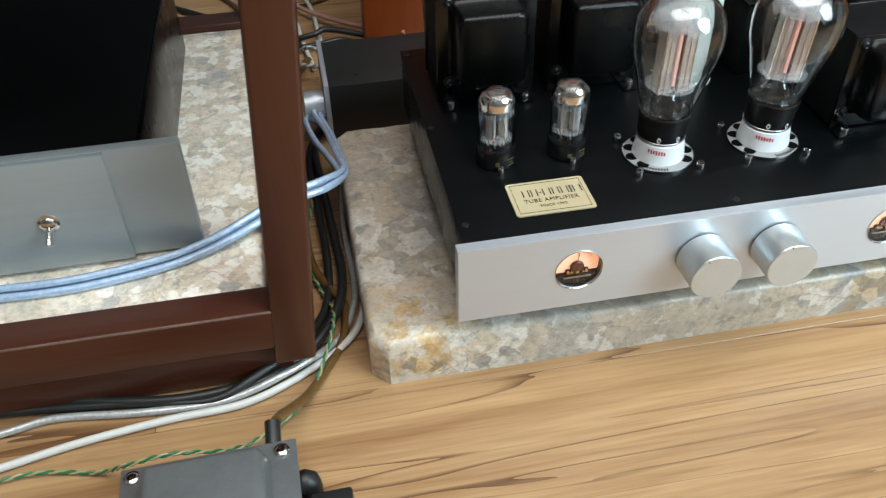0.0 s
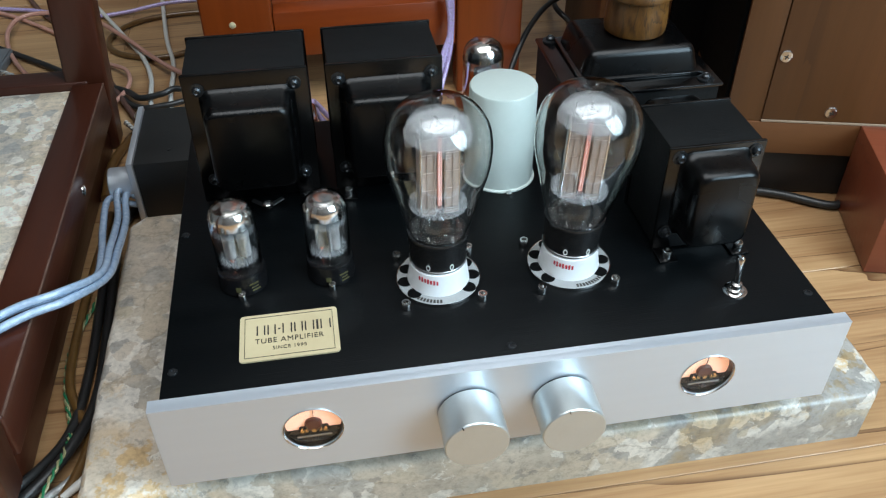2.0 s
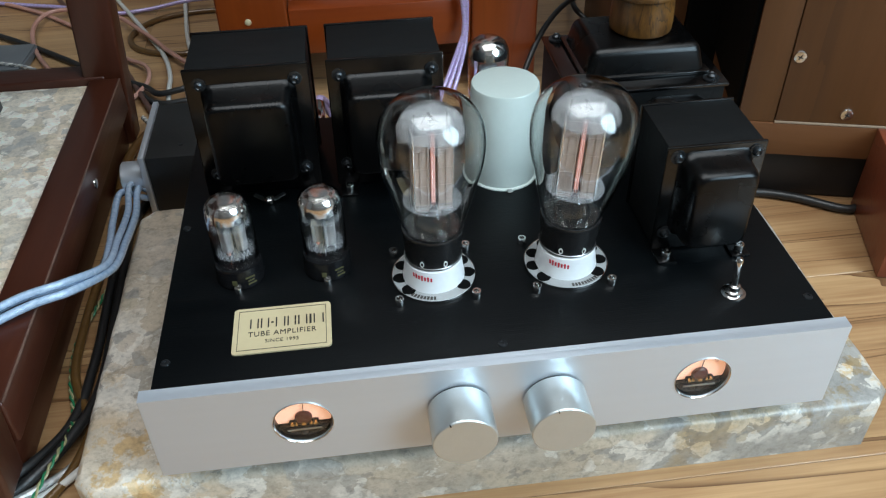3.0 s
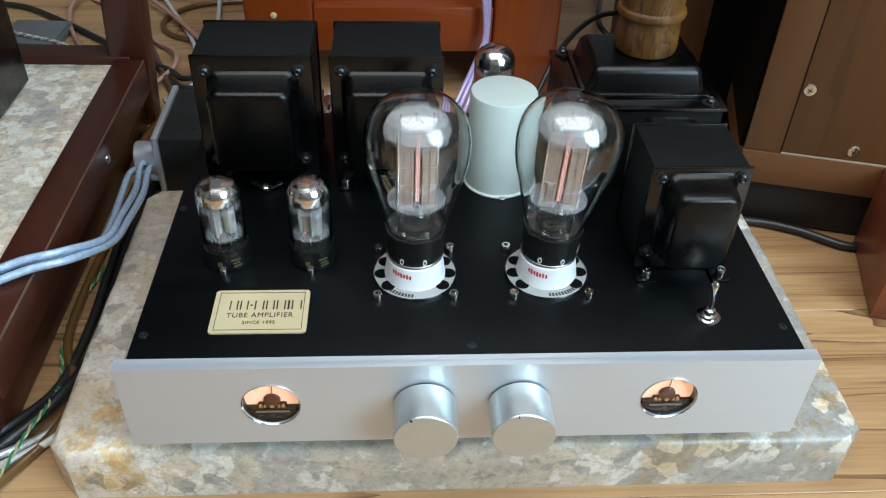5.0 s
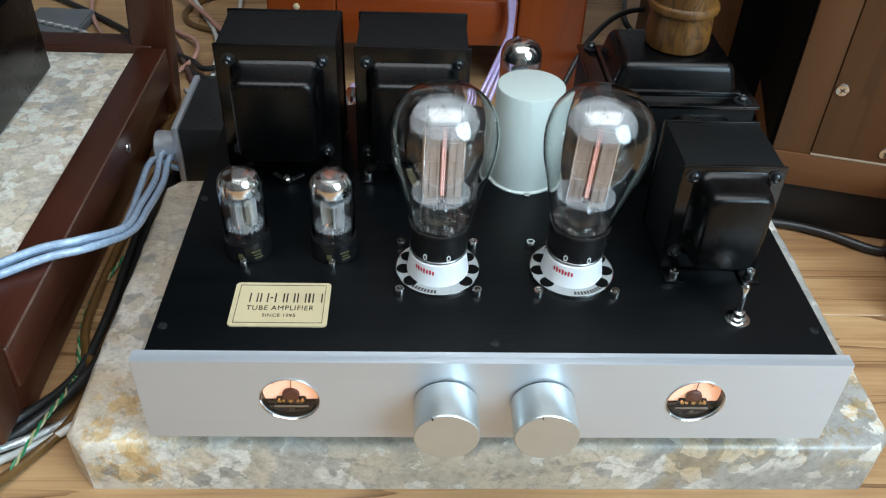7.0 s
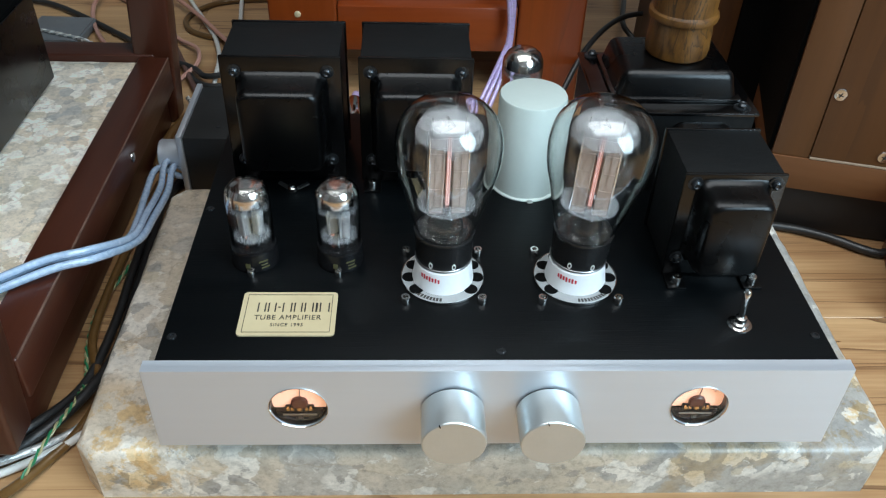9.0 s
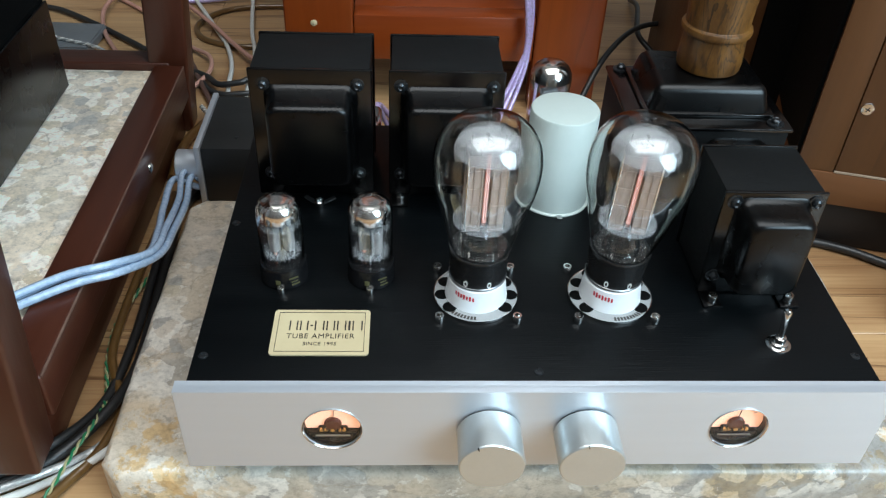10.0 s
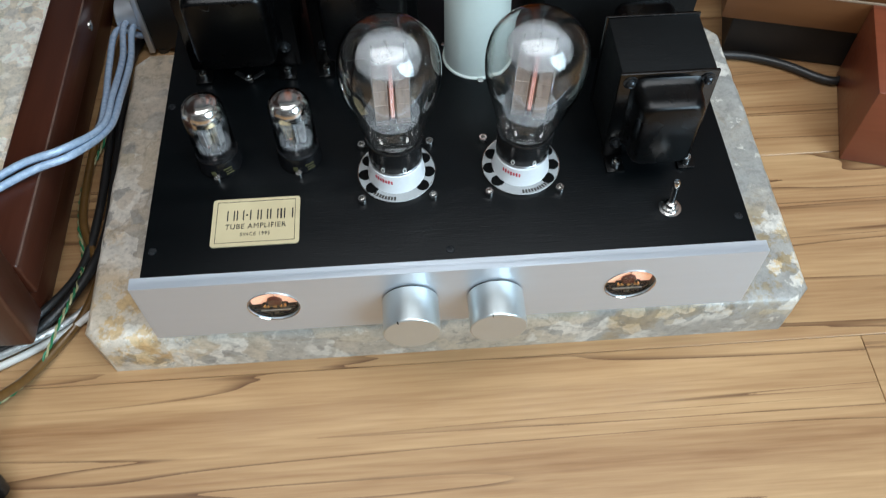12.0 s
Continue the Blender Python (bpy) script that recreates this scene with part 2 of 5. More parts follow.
BAMBOO = wood("bamboo_root", (0.140, 0.062, 0.009), (0.060, 0.023, 0.003), (0.018, 0.007, 0.002), "Z", 80, 0.42, 0.12, 0.95, pull=0.22, gate_lo=0.34, rings=7.0, thin=0.3, span=(0.36, 0.62))
DECK = plain("black_anodised", (0.0016, 0.0023, 0.0028), (0.0011, 0.0017, 0.0021), 0.34, 0.0, 60, 0.14, 1400, (0.03, 1, 1), spec=0.19)
BLACK = plain("black_enamel", (0.0010, 0.0011, 0.0012), (0.0006, 0.0006, 0.0007), 0.28, 0.0, 30, 0.05, 500, spec=0.30)
EDGE = plain("glossy_black_enamel", (0.0010, 0.0011, 0.0012), (0.0006, 0.0006, 0.0007), 0.20, 0.0, 30, 0.04, 500, spec=0.62)
CORE = plain("painted_laminations", (0.0085, 0.0090, 0.0092), (0.0055, 0.0060, 0.0062), 0.5, 0.0, 60, 0.4, 260, (1, 9, 1), spec=0.09)
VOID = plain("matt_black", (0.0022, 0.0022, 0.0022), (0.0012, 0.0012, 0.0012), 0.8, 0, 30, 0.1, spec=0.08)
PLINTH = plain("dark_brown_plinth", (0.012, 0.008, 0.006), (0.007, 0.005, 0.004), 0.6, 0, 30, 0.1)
ALU = plain("brushed_aluminium", (0.64, 0.68, 0.73), (0.60, 0.64, 0.69), 0.40, 0.65, 20, 0.12, 500, (0.05, 1, 1), rvar=0.03)
ALU.node_tree.nodes["Principled BSDF"].inputs["Anisotropic"].default_value = 0.5
ALU.node_tree.nodes["Principled BSDF"].inputs["Anisotropic Rotation"].default_value = 0.25
ALU_KNOB = plain("satin_aluminium", (0.62, 0.66, 0.66), (0.58, 0.62, 0.62), 0.34, 0.8, 60, 0.06, 900, rvar=0.03)
GREY_PLATE = plain("grey_anodised_plate", (0.38, 0.41, 0.41), (0.34, 0.37, 0.37), 0.42, 0.4, 40, 0.1, 900, (0.05, 1, 1))
CHROME = plain("nickel", (0.72, 0.71, 0.69), (0.60, 0.59, 0.57), 0.14, 1.0, 200)
STEEL = plain("dull_steel", (0.45, 0.45, 0.45), (0.33, 0.33, 0.33), 0.3, 1.0, 200)
DARKBOLT = plain("black_bolt", (0.06, 0.065, 0.07), (0.03, 0.033, 0.036), 0.28, 0.8, 200)
GETTER = plain("getter_mirror", (0.88, 0.86, 0.84), (0.74, 0.71, 0.69), 0.12, 1.0, 120, rvar=0.03)
FLANGE = plain("pale_flange", (0.34, 0.35, 0.35), (0.27, 0.28, 0.28), 0.35, 0.1, 80)
CERAMIC = plain("white_ceramic", (0.78, 0.79, 0.79), (0.71, 0.72, 0.73), 0.35, 0, 60, 0.05)
CAN = plain("pale_green_enamel", (0.43, 0.482, 0.452), (0.40, 0.452, 0.424), 0.38, 0, 40, 0.06, 700)
BAKELITE = plain("black_bakelite", (0.006, 0.006, 0.0065), (0.004, 0.004, 0.0045), 0.22, 0, 60, spec=0.25)
BAND = plain("smoked_metal_collar", (0.035, 0.034, 0.034), (0.022, 0.022, 0.022), 0.25, 0.6, 60)
MICA = plain("mica", (0.46, 0.47, 0.48), (0.22, 0.23, 0.24), 0.45, 0, 160, 0.3)
mn, ml = MICA.node_tree.nodes, MICA.node_tree.links
see, half = mn.new("ShaderNodeBsdfTransparent"), mn.new("ShaderNodeMixShader")
half.inputs[0].default_value = 0.20
ml.new(see.outputs[0], half.inputs[1]), ml.new(mn["Principled BSDF"].outputs[0], half.inputs[2]), ml.new(half.outputs[0], mn["Material Output"].inputs[0])
MILK = plain("milky_getter", (0.46, 0.46, 0.46), (0.20, 0.20, 0.20), 0.40, 0.1, 70, 0.3, 200)
mn, ml = MILK.node_tree.nodes, MILK.node_tree.links
see, half = mn.new("ShaderNodeBsdfTransparent"), mn.new("ShaderNodeMixShader")
haze, veil = mn.new("ShaderNodeTexNoise"), mn.new("ShaderNodeMapRange")
haze.inputs["Scale"].default_value, haze.inputs["Detail"].default_value = 48, 4
veil.inputs[1].default_value, veil.inputs[2].default_value, veil.inputs[3].default_value, veil.inputs[4].default_value = 0.38, 0.62, 0.14, 0.46
ml.new(mn.new("ShaderNodeTexCoord").outputs["Object"], haze.inputs[0]), ml.new(haze.outputs[0], veil.inputs[0]), ml.new(veil.outputs[0], half.inputs[0])
ml.new(see.outputs[0], half.inputs[1]), ml.new(mn["Principled BSDF"].outputs[0], half.inputs[2]), ml.new(half.outputs[0], mn["Material Output"].inputs[0])
ANODE = plain("anode_plate", (0.46, 0.39, 0.35), (0.24, 0.19, 0.165), 0.36, 0.5, 90, 0.2, 300, (1, 1, 0.25))
GLOW_TINT = plain("glow_tinted_plate", (0.40, 0.17, 0.12), (0.28, 0.11, 0.08), 0.4, 0.5, 200)
ANODE_GREY = plain("grey_anode", (0.34, 0.32, 0.31), (0.2, 0.19, 0.19), 0.4, 0.4, 200)
BRASS = plain("gold_plate", (0.66, 0.56, 0.34), (0.60, 0.50, 0.30), 0.42, 0.35, 30, 0.03)
GOLD = plain("polished_brass", (0.80, 0.56, 0.25), (0.68, 0.45, 0.18), 0.2, 1.0, 80)
SMOKED = plain("smoked_red_plastic", (0.10, 0.022, 0.014), (0.06, 0.014, 0.010), 0.2, 0, 80)
INK = plain("dark_ink", (0.03, 0.025, 0.02), (0.02, 0.018, 0.015), 0.5)
RED_INK = plain("red_ink", (0.55, 0.03, 0.05), (0.45, 0.025, 0.04), 0.5)
WHITE_INK = plain("white_ink", (0.75, 0.75, 0.72), (0.65, 0.65, 0.62), 0.5)
GOLD_INK = plain("gold_ink", (0.075, 0.068, 0.025), (0.04, 0.036, 0.012), 0.5)
GREY_PAINT = plain("grey_hammered_paint", (0.145, 0.15, 0.15), (0.11, 0.115, 0.115), 0.38, 0.2, 50, 0.3, 350)
RUBBER = plain("black_rubber", (0.012, 0.012, 0.012), (0.008, 0.008, 0.008), 0.45, 0, 80, 0.1)
C_BLACK = plain("black_cable", (0.022, 0.021, 0.02), (0.012, 0.012, 0.012), 0.38, 0, 60, 0.15, 700)
C_WHITE = plain("white_cable", (0.66, 0.65, 0.61), (0.56, 0.55, 0.51), 0.4, 0, 60, 0.05)
C_SILVER = plain("clear_braided_cable", (0.66, 0.66, 0.64), (0.36, 0.36, 0.35), 0.22, 0.4, 350, 0.3, 900, coat=0.5)
C_BLUE = plain("pale_blue_cable", (0.58, 0.70, 0.86), (0.30, 0.42, 0.60), 0.22, 0.2, 260, 0.35, 900, coat=0.5)
C_TAN = plain("amber_cable", (0.15, 0.080, 0.022), (0.10, 0.05, 0.014), 0.3, 0.1, 120, 0.1, coat=0.4)
C_PINK = plain("salmon_cable", (0.55, 0.30, 0.23), (0.42, 0.21, 0.16), 0.3, 0, 60, coat=0.3)
C_BROWN = plain("brown_cable", (0.12, 0.06, 0.045), (0.08, 0.04, 0.03), 0.35, 0, 60)
C_GREEN = plain("green_wire", (0.03, 0.20, 0.08), (0.02, 0.14, 0.06), 0.4)
C_CREAM = plain("cream_wire", (0.40, 0.37, 0.20), (0.30, 0.28, 0.14), 0.4)
C_PURPLE = plain("lilac_cable", (0.36, 0.25, 0.55), (0.52, 0.46, 0.62), 0.28, 0.2, 300, 0.2, coat=0.4)
GLASS = glass("tube_glass", (0.985, 0.985, 0.98))
LENS, ln, ll, _ = shader("meter_glass")
lt, lg, lm = ln.new("ShaderNodeBsdfTransparent"), ln.new("ShaderNodeBsdfGlossy"), ln.new("ShaderNodeMixShader")
lg.inputs["Roughness"].default_value, lm.inputs[0].default_value = 0.02, 0.035
ll.new(lt.outputs[0], lm.inputs[1]), ll.new(lg.outputs[0], lm.inputs[2]), ll.new(lm.outputs[0], ln["Material Output"].inputs[0])
PALE_WOOD = plain("worn_lit_mahogany_edge", (0.20, 0.125, 0.095), (0.09, 0.045, 0.032), 0.4, 0, 60)
PALE = plain("pale_edge", (0.34, 0.25, 0.17), (0.26, 0.19, 0.13), 0.5)
HOT = glow("hot_filament", (1.0, 0.30, 0.18), 0.38)
HOT_SMALL = glow("heater_glow", (1.0, 0.25, 0.08), 0.5)
DIAL = glow("lit_dial", (1.0, 0.42, 0.22), 0.62, (0.8, 0.6, 0.45))


# ---------------------------------------------------------------- mesh tools
def base(name, place=(0, 0, 0), turn=0.0, label="", category="", group="", kind=""):
    ob = new(name)
    ob.empty_display_size = 0.02
    ob.matrix_world = pose(*place, 0, 0, turn)
    return tagged(ob, label, category, group, kind)


def part(name, bm, material, parent=None, label="", smooth=True):
    """Links a bmesh as one mesh object under a thing or a part."""
    me = bpy.data.meshes.new(name)
    bm.normal_update()
    bm.to_mesh(me)
    bm.free()
    for mt in material if isinstance(material, (list, tuple)) else [material]:
        me.materials.append(mt)
    if smooth:
        me.polygons.foreach_set("use_smooth", [True] * len(me.polygons))
        me.set_sharp_from_angle(angle=radians(38))
    ob = new(name, me)
    if parent:
        ob.parent = parent
    return tagged(ob, label)


def box(x0, x1, y0, y1, z0, z1, bevel=0.0, seg=2):
    bm = bmesh.new()
    bmesh.ops.create_cube(bm, size=1)
    for v in bm.verts:
        v.co = Vector((x0 + (v.co.x + 0.5) * (x1 - x0), y0 + (v.co.y + 0.5) * (y1 - y0), z0 + (v.co.z + 0.5) * (z1 - z0)))
    if bevel:
        bmesh.ops.bevel(bm, geom=bm.edges[:], offset=bevel, segments=seg, profile=0.5, affect="EDGES")
    return bm


def lathe(profile, seg=40, centre=(0, 0, 0), axis="Z", cap=True):
    """Turned shape from (radius, height) pairs."""
    bm = bmesh.new()
    rings = []
    for r, h in profile:
        if r < 1e-6:
            rings.append([bm.verts.new((0, 0, h))])
        else:
            rings.append([bm.verts.new((r * math.cos(a), r * math.sin(a), h)) for a in (2 * math.pi * k / seg for k in range(seg))])
    for a, b in zip(rings, rings[1:]):
        for k in range(seg):
            q = [a[k % len(a)], a[(k + 1) % len(a)], b[(k + 1) % len(b)], b[k % len(b)]]
            q = list(dict.fromkeys(q))
            if len(q) > 2:
                bm.faces.new(q)
    if cap:
        for ring in (rings[0], rings[-1]):
            if len(ring) > 2:
                bm.faces.new(ring)
    bmesh.ops.recalc_face_normals(bm, faces=bm.faces[:])
    turn = {"Z": Matrix(), "-Y": Matrix.Rotation(radians(90), 4, "X"), "-X": Matrix.Rotation(radians(-90), 4, "Y"), "X": Matrix.Rotation(radians(90), 4, "Y")}[axis]
    bmesh.ops.transform(bm, matrix=Matrix.Translation(centre) @ turn, verts=bm.verts[:])
    return bm


def joined(*bms):
    out = bmesh.new()
    for b in bms:
        me = bpy.data.meshes.new("tmp")
        b.to_mesh(me)
        b.free()
        out.from_mesh(me)
        bpy.data.meshes.remove(me)
    return out


def moved(bm, m):
    bmesh.ops.transform(bm, matrix=m, verts=bm.verts[:])
    return bm


def smooth_line(pts, steps=8):
    """Catmull-Rom through the points."""
    p = [Vector(v) for v in pts]
    p = [p[0] * 2 - p[1]] + p + [p[-1] * 2 - p[-2]]
    out = []
    for a, b, c, d in zip(p, p[1:], p[2:], p[3:]):
        for k in range(steps):
            t = k / steps
            out.append(0.5 * (2 * b + (c - a) * t + (2 * a - 5 * b + 4 * c - d) * t * t + (3 * b - a - 3 * c + d) * t ** 3))
    return out + [p[-2]]


def sweep(pts, r, seg=10, steps=8):
    line = smooth_line(pts, steps)
    bm = bmesh.new()
    side = Vector((0, 0, 1))
    rings = []
    for k, c in enumerate(line):
        ahead = (line[min(k + 1, len(line) - 1)] - line[max(k - 1, 0)]).normalized()
        side = (side - ahead * side.dot(ahead))
        if side.length < 1e-4:
            side = ahead.orthogonal()
        side.normalize()
        other = ahead.cross(side)
        rings.append([bm.verts.new(c + r * (math.cos(a) * side + math.sin(a) * other)) for a in (2 * math.pi * j / seg for j in range(seg))])
    for a, b in zip(rings, rings[1:]):
        for j in range(seg):
            bm.faces.new([a[j], a[(j + 1) % seg], b[(j + 1) % seg], b[j]])
    bm.faces.new(rings[0]), bm.faces.new(rings[-1])
    bmesh.ops.recalc_face_normals(bm, faces=bm.faces[:])
    return bm


def wave_pair(pts, r, pitch, amp, phase, steps=24):
    """One strand of a twisted pair along the points."""
    line = smooth_line(pts, steps)
    out, run = [], 0.0
    for k, c in enumerate(line):
        if k:
            run += (c - line[k - 1]).length
        ahead = (line[min(k + 1, len(line) - 1)] - line[max(k - 1, 0)]).normalized()
        s = ahead.cross(Vector((0, 0, 1))).normalized()
        u = s.cross(ahead)
        a = run / pitch * 2 * math.pi + phase
        out.append(c + amp * (math.cos(a) * s + math.sin(a) * u))
    return sweep(out, r, 6, 1)


def lettering(text, size, material, parent, m, width=1.0, name="lettering"):
    cu = bpy.data.curves.new("text", "FONT")
    cu.body, cu.size, cu.align_x, cu.align_y, cu.extrude, cu.space_character = text, size, "CENTER", "CENTER", 0.00008, 1.12
    tmp = new("text_tmp", cu)
    bpy.context.view_layer.update()
    me = bpy.data.meshes.new_from_object(tmp.evaluated_get(bpy.context.evaluated_depsgraph_get()))
    bpy.data.objects.remove(tmp)
    me.transform(m @ Matrix.Diagonal((width, 1, 1, 1)))
    me.materials.clear()
    me.materials.append(material)
    ob = new(name, me)
    ob.parent = parent
    return ob


def screw(parent, x, y, z, r=0.0028, h=0.003, material=None, name="screw"):
    """Socket-head screw standing on a surface, its head up."""
    prof = [(r * 0.45, -0.001), (r * 0.62, 0), (r, 0.0002), (r, h * 0.85), (r * 0.86, h), (r * 0.52, h), (r * 0.48, h * 0.45), (0, h * 0.45)]
    return part(name, lathe(prof, 18, (x, y, z)), material or CHROME, parent)


# ---------------------------------------------------------------- the room
def room():
    for name, b, mt, lab in (
        ("wall_north", (-1.9, 1.9, 1.45, 1.6, 0, 2.45), WALL, "plain painted wall behind the audio equipment"),
        ("wall_south", (-1.9, 1.9, -2.0, -1.85, 0, 2.45), WALL, "plain painted wall facing the audio equipment"),
        ("wall_west", (-2.05, -1.9, -2.0, 1.6, 0, 2.45), WALL, "plain painted side wall of the room"),
        ("wall_east", (1.9, 2.05, -2.0, 1.6, 0, 2.45), WALL, "plain painted side wall of the room"),
        ("ceiling", (-1.9, 1.9, -1.85, 1.45, 2.40, 2.5), CEIL, "plain white painted ceiling"),
    ):
        tagged(part(name, box(*b), mt), lab, name.split("_")[0], kind="structure")


room()


# ---------------------------------------------------------------- stone slabs
def stone_block(name, x0, x1, y0, y1, z0, z1, soft, chip, parent=None, label="", category="", corner=0.0, stone=STONE):
    """Thick slab with chamfered, slightly chipped edges and cut corners."""
    bm = box(x0, x1, y0, y1, z0, z1)
    if corner:
        bmesh.ops.bevel(bm, geom=[e for e in bm.edges if abs(e.verts[0].co.z - e.verts[1].co.z) > 1e-4], offset=corner, segments=1, affect="EDGES")
    bmesh.ops.bevel(bm, geom=[e for e in bm.edges if min(v.co.z for v in e.verts) > z1 - 1e-4], offset=soft, segments=2, profile=0.4, affect="EDGES")
    bmesh.ops.bisect_plane(bm, geom=bm.verts[:] + bm.edges[:] + bm.faces[:], plane_co=(0, 0, z0 + (z1 - z0) * 0.45), plane_no=(0, 0, 1))
    for k, n in ((0, 46), (1, 26)):
        lo, hi = (x0, y0)[k] + soft, (x1, y1)[k] - soft
        for i in range(1, n):
            co = [0, 0, 0]
            co[k] = lo + (hi - lo) * i / n
            no = [0, 0, 0]
            no[k] = 1
            bmesh.ops.bisect_plane(bm, geom=bm.verts[:] + bm.edges[:] + bm.faces[:], plane_co=co, plane_no=no)
    bm.normal_update()
    for v in bm.verts:
        d = noise.noise(v.co * 60) * 0.6 + noise.noise(v.co * 170) * 0.4
        edge = 1.0 if min(z1 - v.co.z, 1) < soft * 1.05 and v.normal.z < 0.97 and v.normal.z > 0.05 else 0.12
        if v.co.z > z0 + 0.002:
            v.co += v.normal * d * chip * edge
    return tagged(part(name, bm, stone, parent, label), "", category)


stone_block("stone_slab", -0.2620, 0.2630, 0.0090, 0.300, 0.0, 0.0430, 0.0050, 0.0016, None,
            "thick polished cream and grey breccia stone slab under the amplifier", "stone slab", 0.0125)

# ---------------------------------------------------------------- the amplifier
amp = base("tube_amplifier", (0, 0, 0), 0, "black and silver tube amplifier with two knobs and meters", "amplifier")
DZK = 0.1265
part("chassis", box(-0.1935, 0.1935, 0.0090, 0.285, 0.0685, 0.1245, 0.001), BLACK, amp)
part("deck", box(-0.1945, 0.1945, 0.0087, 0.286, 0.1247, DZK, 0.0006), DECK, amp, "satin black top plate")
for fx in (-0.165, 0.165):
    for fy in (0.045, 0.255):
        part("foot", lathe([(0.0125, 0.0432), (0.0145, 0.0450), (0.0150, 0.0620), (0.0160, 0.0683)], 28, (fx, fy, 0)), RUBBER, amp)


def front_panel():
    """Thick plate with two round meter openings cut through."""
    bm = bmesh.new()
    x0, x1, z0, z1, yf, yb = -0.2, 0.2, 0.0645, 0.128, 0.0, 0.0085
    n = 32
    for y, flip in ((yf, False), (yb, True)):
        outer_all = []
        cuts = (-0.2, -0.055, 0.055, 0.2)
        for a, b in zip(cuts, cuts[1:]):
            cx = {-0.2: -0.1158, -0.055: None, 0.055: 0.1167}[a]
            cs = [bm.verts.new(c) for c in ((a, y, z0), (b, y, z0), (b, y, z1), (a, y, z1))]
            if cx is None:
                bm.faces.new(cs)
                continue
            ring = [bm.verts.new((cx + 0.0163 * math.cos(t), y, 0.0975 + 0.0163 * math.sin(t))) for t in (2 * math.pi * k / n - 3 * math.pi / 4 for k in range(n))]
            q = n // 4
            for s in range(4):
                arc = ring[s * q:(s + 1) * q] + [ring[((s + 1) * q) % n]]
                bm.faces.new([cs[s], cs[(s + 1) % 4]] + arc[::-1])
            outer_all.append(ring)
        if not flip:
            front_rings = outer_all
        else:
            for fr_, bk in zip(front_rings, outer_all):
                for k in range(n):
                    bm.faces.new([fr_[k], fr_[(k + 1) % n], bk[(k + 1) % n], bk[k]])
    for a, b in (((x0, z0), (x1, z0)), ((x1, z0), (x1, z1)), ((x1, z1), (x0, z1)), ((x0, z1), (x0, z0))):
        vs = [bm.verts.new(c) for c in ((a[0], yf, a[1]), (b[0], yf, b[1]), (b[0], yb, b[1]), (a[0], yb, a[1]))]
        bm.faces.new(vs)
    bmesh.ops.remove_doubles(bm, verts=bm.verts[:], dist=1e-6)
    bmesh.ops.recalc_face_normals(bm, faces=bm.faces[:])
    rim = [e for e in bm.edges if len(e.link_faces) == 2 and e.calc_face_angle(0) > 1 and all(abs(v.co.y) < 1e-5 for v in e.verts)]
    bmesh.ops.bevel(bm, geom=rim, offset=0.0005, segments=2, profile=0.5, affect="EDGES")
    return part("front_panel", bm, ALU, amp, "thick brushed aluminium front plate", False)


front_panel()


def knob(cx, cz, mark):
    k = part("knob", lathe([(0.0183, 0.0), (0.0183, 0.0232), (0.0181, 0.0240), (0.0176, 0.0244), (0, 0.0244)], 64, (cx, -0.0013, cz), "-Y"), ALU_KNOB, amp, "turned satin aluminium volume knob")
    part("knob_skirt", lathe([(0.0177, 0.0), (0.0177, 0.0008), (0.0170, 0.0009)], 64, (cx, -0.00015, cz), "-Y"), BLACK, k, "dark ring behind the knob")
    a = radians(mark)
    part("knob_mark", moved(box(-0.00022, 0.00022, -0.0002, 0.0012, -0.0014, 0.0, 0), pose(cx + 0.0183 * math.sin(a), -0.0262, cz + 0.0183 * math.cos(a), 0, mark, 0)), VOID, k, "small index line")


knob(-0.0275, 0.0964, -28)
knob(0.0278, 0.0964, -14)


